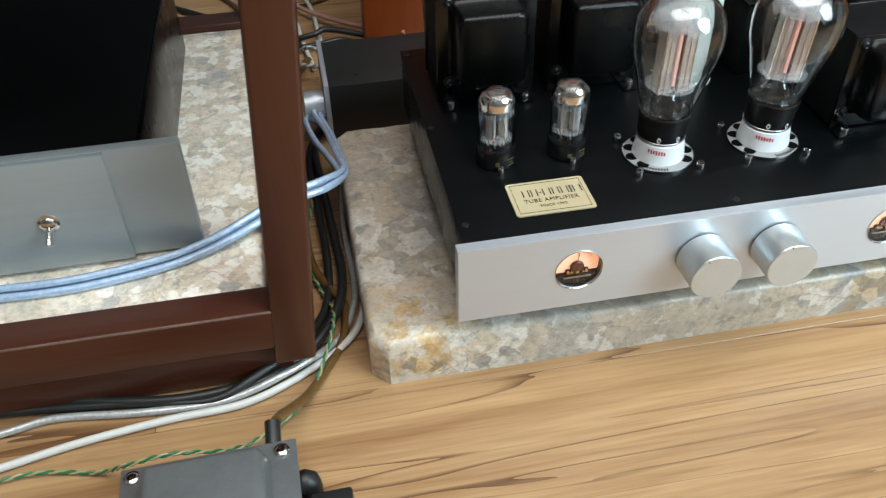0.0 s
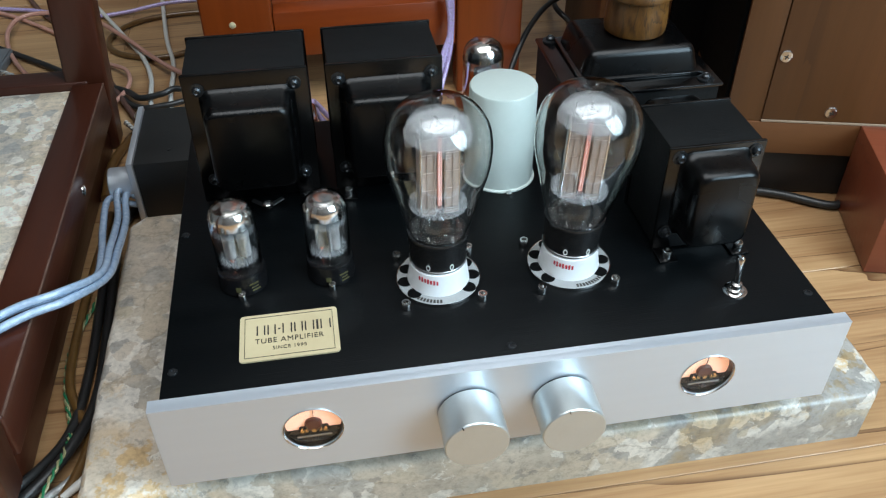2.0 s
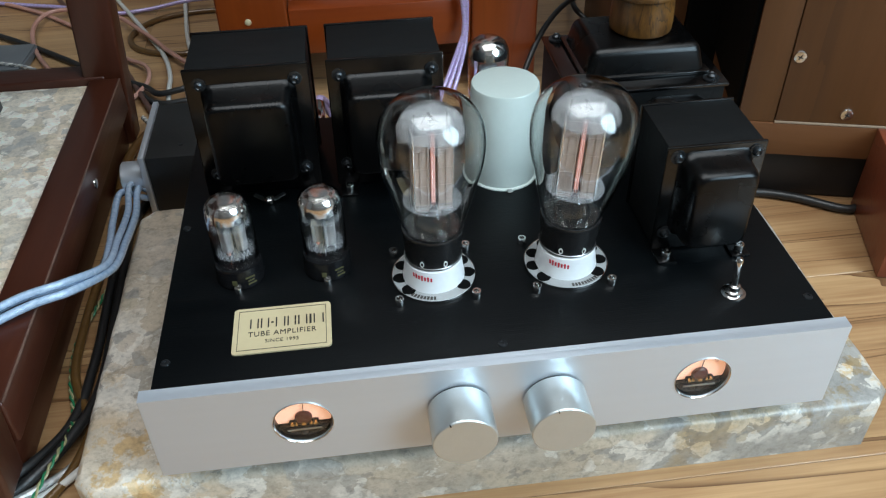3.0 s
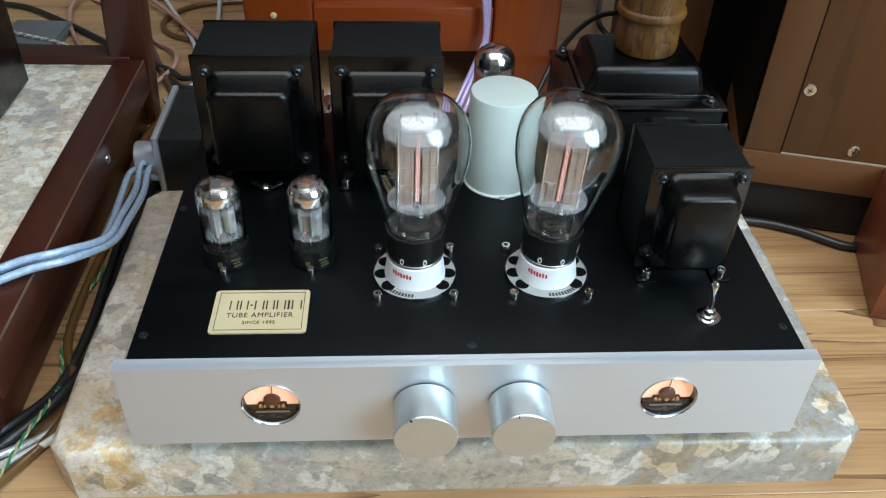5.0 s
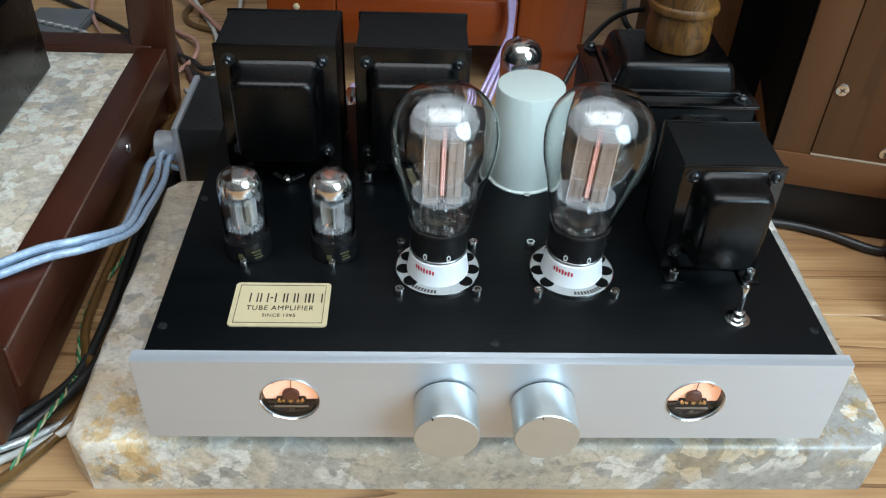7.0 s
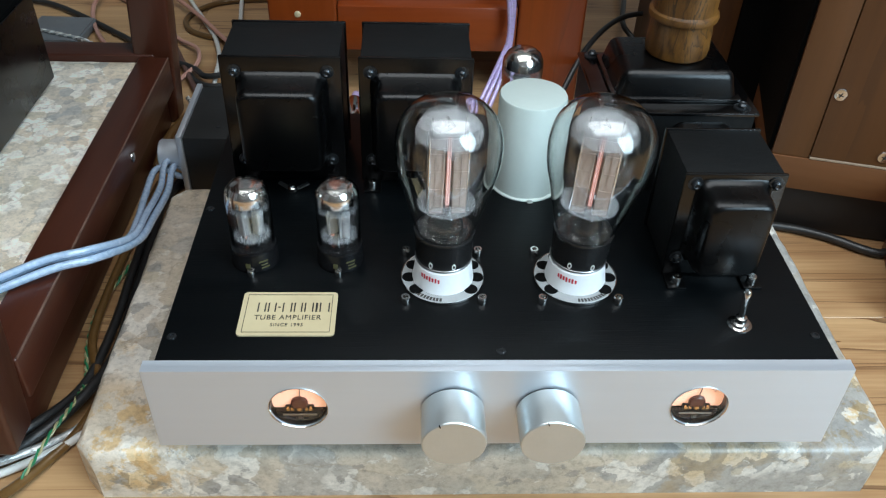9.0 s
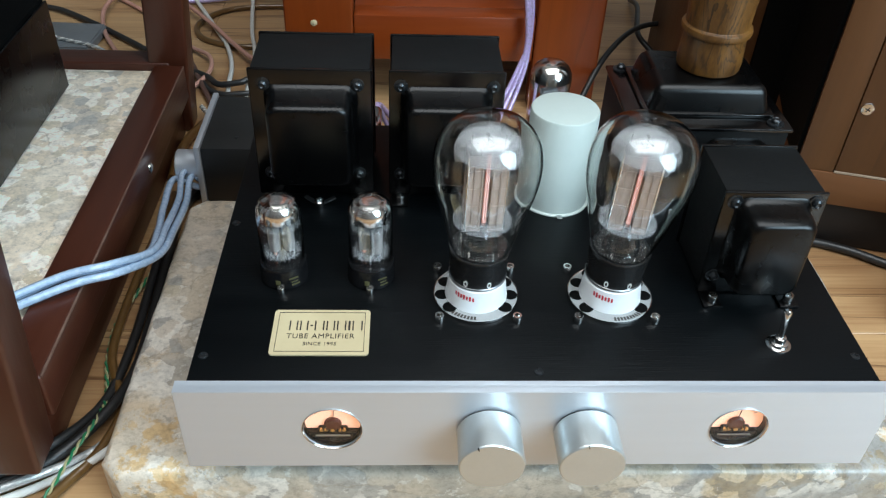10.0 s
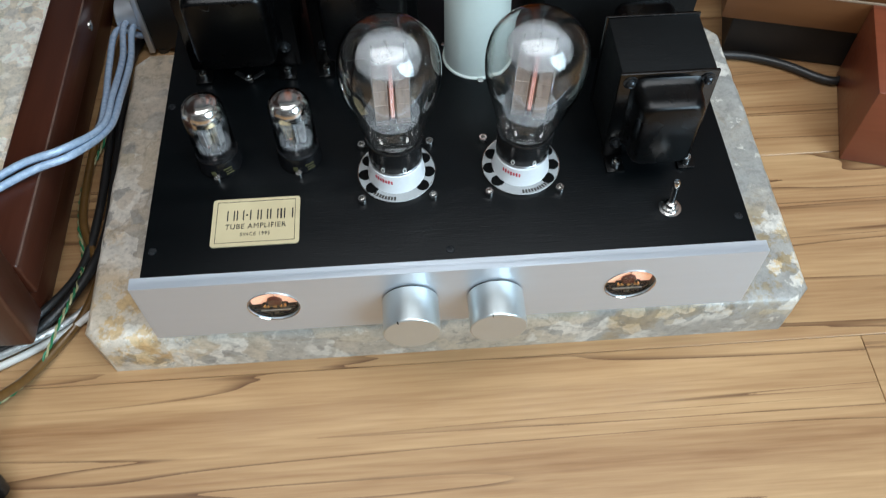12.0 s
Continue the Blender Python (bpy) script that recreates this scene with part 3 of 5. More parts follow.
def meter(cx):
    cz = 0.0975
    m = part("level_meter", lathe([(0.0, 0.0), (0.0161, 0.0), (0.0161, 0.0185)], 40, (cx, 0.0195, cz), "-Y", False), BLACK, amp, "round level meter with a lit dial")
    part("meter_ring", lathe([(0.0163, 0.0), (0.0167, 0.0006), (0.0170, 0.0006), (0.0170, 0.0), (0.0163, -0.0006)], 48, (cx, 0.0, cz), "-Y", False), CHROME, m, "thin polished rim")
    dial = bmesh.new()
    ring = [dial.verts.new((cx + 0.0159 * math.cos(t), 0.0055, cz + 0.0159 * math.sin(t))) for t in (radians(-20 + 220 * k / 24) for k in range(25))]
    dial.faces.new(ring)
    d = part("dial", dial, DIAL, m, "backlit salmon-coloured dial")
    for k in range(11):
        a = radians(140 - 10 * k)
        part("scale_mark", moved(box(-0.00018, 0.00018, -0.0003, 0, -0.0006, 0.0008), pose(cx + 0.0125 * math.cos(a), 0.0053, cz - 0.0005 + 0.0125 * math.sin(a), 0, 90 - math.degrees(a), 0)), INK, m)
    part("needle", moved(box(-0.0002, 0.0002, 0.0042, 0.0047, 0, 0.0125), pose(cx, 0, cz - 0.001, 0, 4, 0)), INK, m)
    part("pivot_cover", box(cx - 0.0085, cx + 0.0085, 0.0030, 0.0054, cz - 0.0062, cz - 0.0022, 0.0010), BAKELITE, m)
    part("pivot_hub", lathe([(0.0050, 0), (0.0050, 0.0012), (0.0040, 0.0020), (0, 0.0020)], 28, (cx, 0.0050, cz - 0.0006), "-Y"), SMOKED, m, "smoked red pivot dome")
    for sx, sr in ((-0.0064, 0.0011), (-0.0040, 0.0009), (0.0, 0.0013), (0.0040, 0.0009), (0.0064, 0.0011)):
        part("pivot_screw", lathe([(sr, 0), (sr, 0.0012), (0, 0.0014)], 12, (cx + sx, 0.0031, cz - 0.0036), "-Y"), GOLD, m)
    part("lower_mask", moved(box(-0.0142, 0.0142, 0.0024, 0.0054, -0.0150, -0.0060, 0.0008), Matrix.Translation((cx, 0, cz))), BAKELITE, m)
    part("mask_bar", box(cx - 0.0098, cx + 0.0098, 0.0019, 0.0025, cz - 0.0088, cz - 0.0076, 0.0002), STEEL, m, "dull grey bar")
    part("zero_screw", lathe([(0.0017, 0), (0.0017, 0.0009), (0, 0.0012)], 14, (cx, 0.0026, cz - 0.0108), "-Y"), RUBBER, m)
    g = part("meter_glass", lathe([(0, 0.0), (0.0160, 0.0), (0.0160, 0.0010), (0, 0.0010)], 40, (cx, 0.0013, cz), "-Y"), LENS, m)
    g.visible_shadow = False


meter(-0.1158)
meter(0.1167)

lug = screw(amp, -0.1355, 0.1745, DZK + 0.0012, 0.0036, 0.0032)
for turn in (25, 150):
    part("solder_lug", moved(box(0.0, 0.0125, -0.0018, 0.0018, 0.0004, 0.0010, 0.0002), pose(-0.1355, 0.1745, DZK, 0, -14, turn)), STEEL, lug)
# deck screws
for x, y in ((-0.1888, 0.0287), (0.0, 0.0168), (0.1878, 0.0292), (-0.1898, 0.1525), (0.1895, 0.1525), (-0.1895, 0.276), (0.1895, 0.276)):
    part("deck_screw", lathe([(0.0028, 0.0), (0.0026, 0.0006), (0.0014, 0.0008), (0.0013, 0.0003), (0, 0.0003)], 18, (x, y, DZK)), DARKBOLT, amp)


def upright_transformer(cx, y0, depth, width, ztop, bell_h, bell_w, bell_d, spread, zb_hi, zb_lo, foot):
    """Upright E-I transformer: stack of laminations, flanged bell covers front and back, bolts."""
    half = width / 2
    zb = 0.1285
    t = part("transformer", box(cx - half + 0.0015, cx + half - 0.0015, y0 + 0.002, y0 + depth - 0.002, zb, ztop - 0.001, 0.0008), CORE, amp, "upright black transformer with bell covers")
    zc = (zb_hi + zb_lo) / 2
    for s, yy in ((-1, y0), (1, y0 + depth)):
        part("flange", box(cx - half, cx + half, min(yy, yy - s * 0.0026), max(yy, yy - s * 0.0026), zb - 0.001, ztop, 0.0011), EDGE, t)
        bm = bmesh.new()
        w, h = bell_w / 2, bell_h / 2
        rings = []
        prof = ((1.10, 0.0), (1.05, 0.0012), (1.0, 0.005), (0.985, bell_d - 0.008), (0.955, bell_d - 0.003), (0.90, bell_d - 0.0006), (0.84, bell_d))
        for k, d in prof:
            ring = []
            ww, hh, rr = w - (1 - k) * 0.026, h - (1 - k) * 0.026, 0.007
            for qx, qz, a0 in ((1, 1, 0), (-1, 1, 90), (-1, -1, 180), (1, -1, 270)):
                for j in range(5):
                    a = radians(a0 + 22.5 * j)
                    ring.append(bm.verts.new((cx + qx * (ww - rr) + rr * math.cos(a), yy + s * (d + 0.0002), zc + qz * (hh - rr) + rr * math.sin(a))))
            rings.append(ring)
        for a, b in zip(rings, rings[1:]):
            for k in range(20):
                bm.faces.new([a[k], a[(k + 1) % 20], b[(k + 1) % 20], b[k]])
        bm.faces.new(rings[-1])
        bmesh.ops.recalc_face_normals(bm, faces=bm.faces[:])
        part("bell_cover", bm, BLACK, t, "pressed black bell cover with rounded edges")
        for bx in (-spread / 2, spread / 2):
            for bz in (zb_lo, zb_hi):
                if s < 0:
                    part("bolt", joined(lathe([(0.0046, 0), (0.0046, 0.0008), (0.0030, 0.0010)], 20, (cx + bx, yy - 0.0001, bz), "-Y"),
                                        lathe([(0.0030, 0.0008), (0.0028, 0.0026), (0.0017, 0.0036), (0.0012, 0.0030), (0, 0.0028)], 16, (cx + bx, yy - 0.0001, bz), "-Y")), DARKBOLT, t)
    for bx in (-spread / 2, spread / 2):
        part("mounting_foot", box(cx + bx - 0.006, cx + bx + 0.006, y0 - foot - 0.005, y0 + 0.001, DZK + 0.0002, DZK + 0.0017, 0.0004), BLACK, t)
        screw(t, cx + bx, y0 - foot, DZK + 0.0015, 0.0031, 0.0058)
    return t


upright_transformer(-0.1380, 0.187, 0.0575, 0.0800, 0.2245, 0.062, 0.056, 0.025, 0.0610, 0.2140, 0.1460, 0.009)
upright_transformer(-0.0487, 0.187, 0.0575, 0.0765, 0.2245, 0.062, 0.056, 0.025, 0.0608, 0.2140, 0.1460, 0.009)
upright_transformer(0.1390, 0.084, 0.0535, 0.0615, 0.2040, 0.056, 0.041, 0.022, 0.0480, 0.1975, 0.1420, 0.009)


def flat_transformer():
    x0, x1, y0, y1, zt = 0.0745, 0.1860, 0.1765, 0.2690, 0.1905
    t = part("power_transformer", box(x0 + 0.002, x1 - 0.002, y0 + 0.002, y1 - 0.002, DZK + 0.0004, zt - 0.001, 0.001), CORE, amp, "flat-lying black power transformer with bell cover")
    part("flange", box(x0, x1, y0, y1, zt - 0.0016, zt + 0.0012, 0.0013), EDGE, t)
    bm = box(0.089, 0.1745, 0.1930, 0.2580, zt + 0.0013, 0.2125)
    for v in bm.verts:
        if v.co.z > 0.2:
            v.co.x += 0.005 if v.co.x < 0.13 else -0.005
            v.co.y += 0.0035 if v.co.y < 0.22 else -0.0035
    bmesh.ops.bevel(bm, geom=[e for e in bm.edges if max(v.co.z for v in e.verts) > 0.2], offset=0.0055, segments=4, profile=0.5, affect="EDGES")
    part("bell_cover", bm, BLACK, t)
    part("bell_lip", box(0.0865, 0.177, 0.1905, 0.2605, zt + 0.0012, zt + 0.0042, 0.0014), EDGE, t)
    for bx in (0.0845, 0.1755):
        for by in (0.1840, 0.2615):
            part("bolt", joined(lathe([(0.0058, 0), (0.0058, 0.001), (0.0034, 0.0013)], 20, (bx, by, zt + 0.0012)),
                                lathe([(0.0034, 0.001), (0.0033, 0.003), (0.0022, 0.0042), (0.0014, 0.0036), (0, 0.0034)], 16, (bx, by, zt + 0.0012))), DARKBOLT, t)


flat_transformer()

# capacitor can
can = part("capacitor_can", lathe([(0.0250, DZK + 0.0003), (0.0250, DZK + 0.0012), (0.0235, DZK + 0.0020), (0.0233, 0.1980), (0.0226, 0.1992), (0.0212, 0.1996), (0, 0.1996)], 56, (0.0313, 0.1875, 0)), CAN, amp, "pale green enamelled cylindrical can")
for k in range(3):
    a = radians(-88 + 120 * k)
    part("clamp_tab", moved(box(-0.002, 0.002, -0.002, 0.0025, 0, 0.0014, 0.0004), pose(0.0313 + 0.0262 * math.cos(a), 0.1875 + 0.0262 * math.sin(a), DZK + 0.0003, 0, 0, math.degrees(a) + 90)), CHROME, can)


def socket(cx, cy, arc):
    """Round flange with oval ports, four pillar screws and a white ceramic body."""
    bm = bmesh.new()
    n = 72
    zt, zb = DZK + 0.0022, DZK + 0.0004
    outer = [Vector((0.0258 * math.cos(2 * math.pi * k / n), 0.0258 * math.sin(2 * math.pi * k / n), 0)) for k in range(n)]
    inner = [v * (0.0160 / 0.0258) for v in outer]
    for z, up in ((zt, True), (zb, False)):
        vo = [bm.verts.new((v.x, v.y, z)) for v in outer]
        vi = [bm.verts.new((v.x, v.y, z)) for v in inner]
        for k in range(n):
            bm.faces.new([vo[k], vo[(k + 1) % n], vi[(k + 1) % n], vi[k]])
        if up:
            top = vo
        else:
            for k in range(n):
                bm.faces.new([top[k], top[(k + 1) % n], vo[(k + 1) % n], vo[k]])
    bmesh.ops.recalc_face_normals(bm, faces=bm.faces[:])
    s = part("tube_socket", moved(bm, Matrix.Translation((cx, cy, 0))), FLANGE, amp, "white ceramic tube socket with vented flange")
    for a in (62, 28, -5, -38, 118, 152, 185, 218):
        a = radians(a)
        part("vent_hole", lathe([(0.0044, 0), (0.0044, 0.0003), (0.0042, 0.0004), (0, 0.0004)], 18, (cx + 0.0212 * math.cos(a), cy + 0.0213 * math.sin(a), zt - 0.0001)), VOID, s)
    part("flange_rim", lathe([(0.0256, zt), (0.0262, zt + 0.0002), (0.0264, zt - 0.001), (0.0262, zb)], 60, (cx, cy, 0), "Z", False), CHROME, s, "bright metal rim")
    part("socket_body", lathe([(0.0192, zt), (0.0183, 0.1345), (0.0172, 0.1430), (0.0164, 0.1437), (0, 0.1437)], 48, (cx, cy, 0)), CERAMIC, s)
    # printed marks wrapped round the body
    for a, z, w, h, mt in [(-138 + 6.2 * i, 0.1394 - 0.0002 * i, 0.0011, 0.0028 + 0.0008 * (i % 2), RED_INK) for i in range(7)] + [(-138 + 6.5 * i, 0.1350, 0.0011, 0.0024, RED_INK) for i in range(3)]:
        r = radians(a)
        part("print_mark", moved(box(-w / 2, w / 2, -0.00012, 0.0001, -h / 2, h / 2), pose(cx + 0.01785 * math.cos(r), cy + 0.01785 * math.sin(r), z, 0, 0, a + 90)), mt, s)
    for i in range(10):
        r = radians(arc + 5.0 * i)
        part("print_mark", moved(box(-0.0007, 0.0007, -0.0014, 0.0014, 0, 0.00012), pose(cx + 0.0232 * math.cos(r), cy + 0.0232 * math.sin(r), zt - 0.00002, 0, 0, arc + 5.0 * i + 90)), INK, s)
    for dx in (-0.0233, 0.0233):
        for dy in (-0.0231, 0.0231):
            screw(s, cx + dx, cy + dy, DZK, 0.0030, 0.0052)


socket(-0.0316, 0.0808, -140)
socket(0.0519, 0.0808, -92)

# toggle switch
tg = part("toggle_switch", lathe([(0.0074, 0), (0.0074, 0.0007), (0.0055, 0.0009), (0.0053, 0.0026), (0.0036, 0.0030), (0.0034, 0.0062), (0.0026, 0.0066), (0, 0.0066)], 26, (0.1450, 0.0387, DZK)), CHROME, amp, "chromed toggle switch")
part("lever", moved(lathe([(0.0018, 0), (0.0024, 0.015), (0.0025, 0.0190), (0.0018, 0.0203), (0, 0.0207)], 16), pose(0.1450, 0.0387, DZK + 0.005, -8, 0, 0)), CHROME, tg)

def rounded_plate(x0, x1, y0, y1, z0, z1, r):
    bm = box(x0, x1, y0, y1, z0, z1)
    bmesh.ops.bevel(bm, geom=[e for e in bm.edges if abs(e.verts[0].co.z - e.verts[1].co.z) > 1e-5], offset=r, segments=5, profile=0.5, affect="EDGES")
    return bm


# name plate
npl = part("name_plate", rounded_plate(-0.1526, -0.0960, 0.0285, 0.0658, DZK + 0.0001, DZK + 0.0010, 0.0024), BRASS, amp, "pale gold engraved name plate")
for a, b, c, d in ((-0.1498, -0.0988, 0.0311, 0.0314), (-0.1498, -0.0988, 0.0632, 0.0635), (-0.1498, -0.1495, 0.0314, 0.0632), (-0.0991, -0.0988, 0.0314, 0.0632)):
    part("border_line", box(a, b, c, d, DZK + 0.0009, DZK + 0.0012), INK, npl)
x = -0.1430
for w in (0.0050, 0.0048, 0.0014, 0.0056, 0.0050, 0.0054, 0.0012, 0.0060):
    lo, hi = (0.0518, 0.0528) if w == 0.0014 else (0.0484, 0.0562)
    for a, b in [(x, x + w)] if w < 0.002 else [(x, x + 0.0008), (x + w - 0.0008, x + w)]:
        part("emblem_bar", box(a, b, lo, hi, DZK + 0.0009, DZK + 0.0012), INK, npl)
    x += w + 0.0012
lettering("TUBE AMPLIFIER", 0.0056, INK, npl, Matrix.Translation((-0.1243, 0.0434, DZK + 0.0011)), 0.88)
lettering("SINCE 1995", 0.0037, INK, npl, Matrix.Translation((-0.1243, 0.0372, DZK + 0.0011)), 0.95)


# ---------------------------------------------------------------- tubes
def shell(profile, wall=0.0009):
    """Blown glass: the outer profile and an inner one, open at neither end."""
    outer = profile
    inner = [(max(r - wall, 0), h if i else h + wall) for i, (r, h) in enumerate(profile[:-1])] + [(0, profile[-1][1] - wall)]
    return joined(lathe([(0, outer[0][1])] + outer, 64), flipped(lathe([(0, inner[0][1])] + inner, 64)))


def flipped(bm):
    bmesh.ops.reverse_faces(bm, faces=bm.faces[:])
    return bm


def fine_profile(keys):
    line = smooth_line([(r, 0, z) for r, z in keys], 6)
    return [(max(p.x, 0), p.z) for p in line]


def toothed(r, teeth, depth, z, th):
    bm = bmesh.new()
    pts = []
    for k in range(teeth):
        for f, rr in ((0, r), (0.5, r), (0.62, r + depth), (0.88, r + depth)):
            a = 2 * math.pi * (k + f) / teeth
            pts.append((rr * math.cos(a), rr * math.sin(a)))
    lo = [bm.verts.new((x, y, z)) for x, y in pts]
    hi = [bm.verts.new((x, y, z + th)) for x, y in pts]
    bm.faces.new(lo[::-1]), bm.faces.new(hi)
    for k in range(len(pts)):
        j = (k + 1) % len(pts)
        bm.faces.new([lo[k], lo[j], hi[j], hi[k]])
    return bm


def power_tube(cx, cy, turn, lean=0.0):
    t = base("power_tube", (cx, cy, 0.1439), turn, "large balloon-shaped glass triode glowing in its white socket", "vacuum tube", "power tubes on the amplifier")
    t.matrix_world = pose(cx, cy, 0.1439, 0, lean, 0) @ pose(0, 0, 0, 0, 0, turn)
    col = part("collar", lathe([(0.0164, 0.0), (0.0172, 0.002), (0.0176, 0.010), (0.0184, 0.0195), (0.0187, 0.0212), (0.0184, 0.0220), (0.0174, 0.0214), (0, 0.0205)], 56), BAND, t, "dark glossy base collar")
    part("collar_ring", lathe([(0.0170, 0.0002), (0.0176, 0.0006), (0.0176, 0.0014), (0.0172, 0.0018)], 56, (0, 0, 0), "Z", False), STEEL, col)
    for a in (-118, -72):
        r = radians(a - turn)
        part("print_mark", moved(lathe([(0.0008, 0), (0.0013, 0), (0.0013, 0.0002), (0.0008, 0.0002)], 14, (0, 0, 0), "-Y", False), pose(0.0178 * math.cos(r), 0.0178 * math.sin(r), 0.0050, 0, 0, a - turn + 90) @ Matrix.Diagonal((1, 1, 1.7, 1))), WHITE_INK, col)
    prof = fine_profile([(0.0172, 0.0216), (0.0186, 0.0255), (0.0208, 0.0330), (0.0233, 0.0425), (0.0262, 0.0540), (0.0290, 0.0640), (0.0304, 0.0740), (0.0303, 0.0840), (0.0278, 0.0938), (0.0212, 0.1024), (0.0110, 0.1074), (0.0, 0.1088)])
    g = part("bulb", shell(prof, 0.0010), GLASS, t, "clear balloon glass bulb")
    g.visible_shadow = False
    stem = part("stem", shell([(0.0110, 0.0212), (0.0108, 0.027), (0.0080, 0.0330), (0.0052, 0.0380), (0.0, 0.0405)], 0.0008), GLASS, t, "clear glass stem")
    stem.visible_shadow = False
    for k in range(4):
        a = radians(45 + 90 * k)
        part("lead_wire", sweep([(0.004 * math.cos(a), 0.003 * math.sin(a), 0.036), (0.007 * math.cos(a), 0.006 * math.sin(a), 0.0385), (0.008 * math.cos(a), 0.005 * math.sin(a), 0.0412)], 0.0005, 6, 4), STEEL, t)
    part("lower_mica", lathe([(0.0172, 0.0412), (0.0172, 0.0419), (0, 0.0419)], 44), MICA, t, "round white mica disc")
    part("upper_mica", toothed(0.0184, 32, 0.0008, 0.0872, 0.0004), MICA, t, "toothed mica disc")
    part("top_mica", moved(toothed(0.0170, 26, 0.0007, 0.0935, 0.0004), Matrix.Diagonal((1.0, 0.8, 1, 1))), MICA, t)
    bm = lathe([(0.0192, 0.0858), (0.0194, 0.0885), (0.0178, 0.0925), (0.0150, 0.0965), (0.0095, 0.0992), (0.0, 0.1002)], 64, (0, 0, 0), "Z", False)
    for v in bm.verts:
        a = math.atan2(v.co.y, v.co.x)
        low = max(0.0, (0.0925 - v.co.z) / 0.0067)
        k = 1 + 0.035 * noise.noise(Vector((v.co.x * 160, v.co.y * 160, v.co.z * 90 + cx * 50)))
        v.co.x, v.co.y = v.co.x * k, v.co.y * k
        v.co.z += low * (0.0018 * math.sin(a * 9) + 0.0036 * noise.noise(Vector((math.cos(a) * 2.5, math.sin(a) * 2.5, cx * 40))))
    part("getter_cloud", bm, MILK, t, "milky smoked cap with a ragged rim")
    for sx in (-0.0092, -0.0004, 0.0092):
        part("support_rod", lathe([(0.0006, 0.0415), (0.0006, 0.0972), (0, 0.0973)], 10, (sx, 0, 0)), STEEL, t)
    for sx in (-1, 1):
        # each anode half is a folded plate open towards the filament
        bm = joined(box(sx * 0.0066 - 0.0043, sx * 0.0066 + 0.0043, -0.0056, -0.0050, 0.0372, 0.0868), box(sx * 0.0066 - 0.0043, sx * 0.0066 + 0.0043, 0.0050, 0.0056, 0.0372, 0.0868),
                    box(sx * 0.0112 - 0.0003, sx * 0.0112 + 0.0003, -0.0056, 0.0056, 0.0372, 0.0868), *[box(sx * 0.0066 - 0.0045, sx * 0.0066 + 0.0045, -0.0060, -0.0056, z, z + 0.0004) for z in (0.054, 0.0655, 0.077)], *[box(sx * q - 0.0004, sx * q + 0.0004, -0.0062, -0.0056, 0.0372, 0.0868) for q in (0.0032, 0.0074)])
        part("anode", bm, ANODE, t, "tan folded anode plate")
        part("anode_rib", lathe([(0.0006, 0.0368), (0.0006, 0.0870)], 8, (sx * 0.0112, -0.0056, 0)), CHROME, t)
    # Added plate whose reddish colour stands in for the wide filament glow.
    part("glow_plate", box(-0.0024, 0.0024, -0.0026, -0.0020, 0.0385, 0.0866), GLOW_TINT, t, "reddish plate behind the filament, tinted for its glow")
    for fx in (-0.0005, 0.0007):
        part("filament", lathe([(0.0006, 0.0420), (0.0006, 0.0862)], 8, (fx, -0.0040, 0)), HOT, t, "glowing orange filament")
    part("grid_rod", lathe([(0.0004, 0.038), (0.0004, 0.0866)], 8, (-0.0015, -0.0035, 0)), STEEL, t)
    part("grid_rod", lathe([(0.0004, 0.038), (0.0004, 0.0866)], 8, (0.0018, -0.0035, 0)), STEEL, t)
    part("getter_strip", moved(box(-0.0006, 0.0006, -0.006, 0.004, 0.0950, 0.0958), pose(0, 0, 0, 0, 0, 15)), INK, t)
    return t


power_tube(-0.0316, 0.0815, 4, 0.5)
power_tube(0.0519, 0.0815, -14, 2.5)


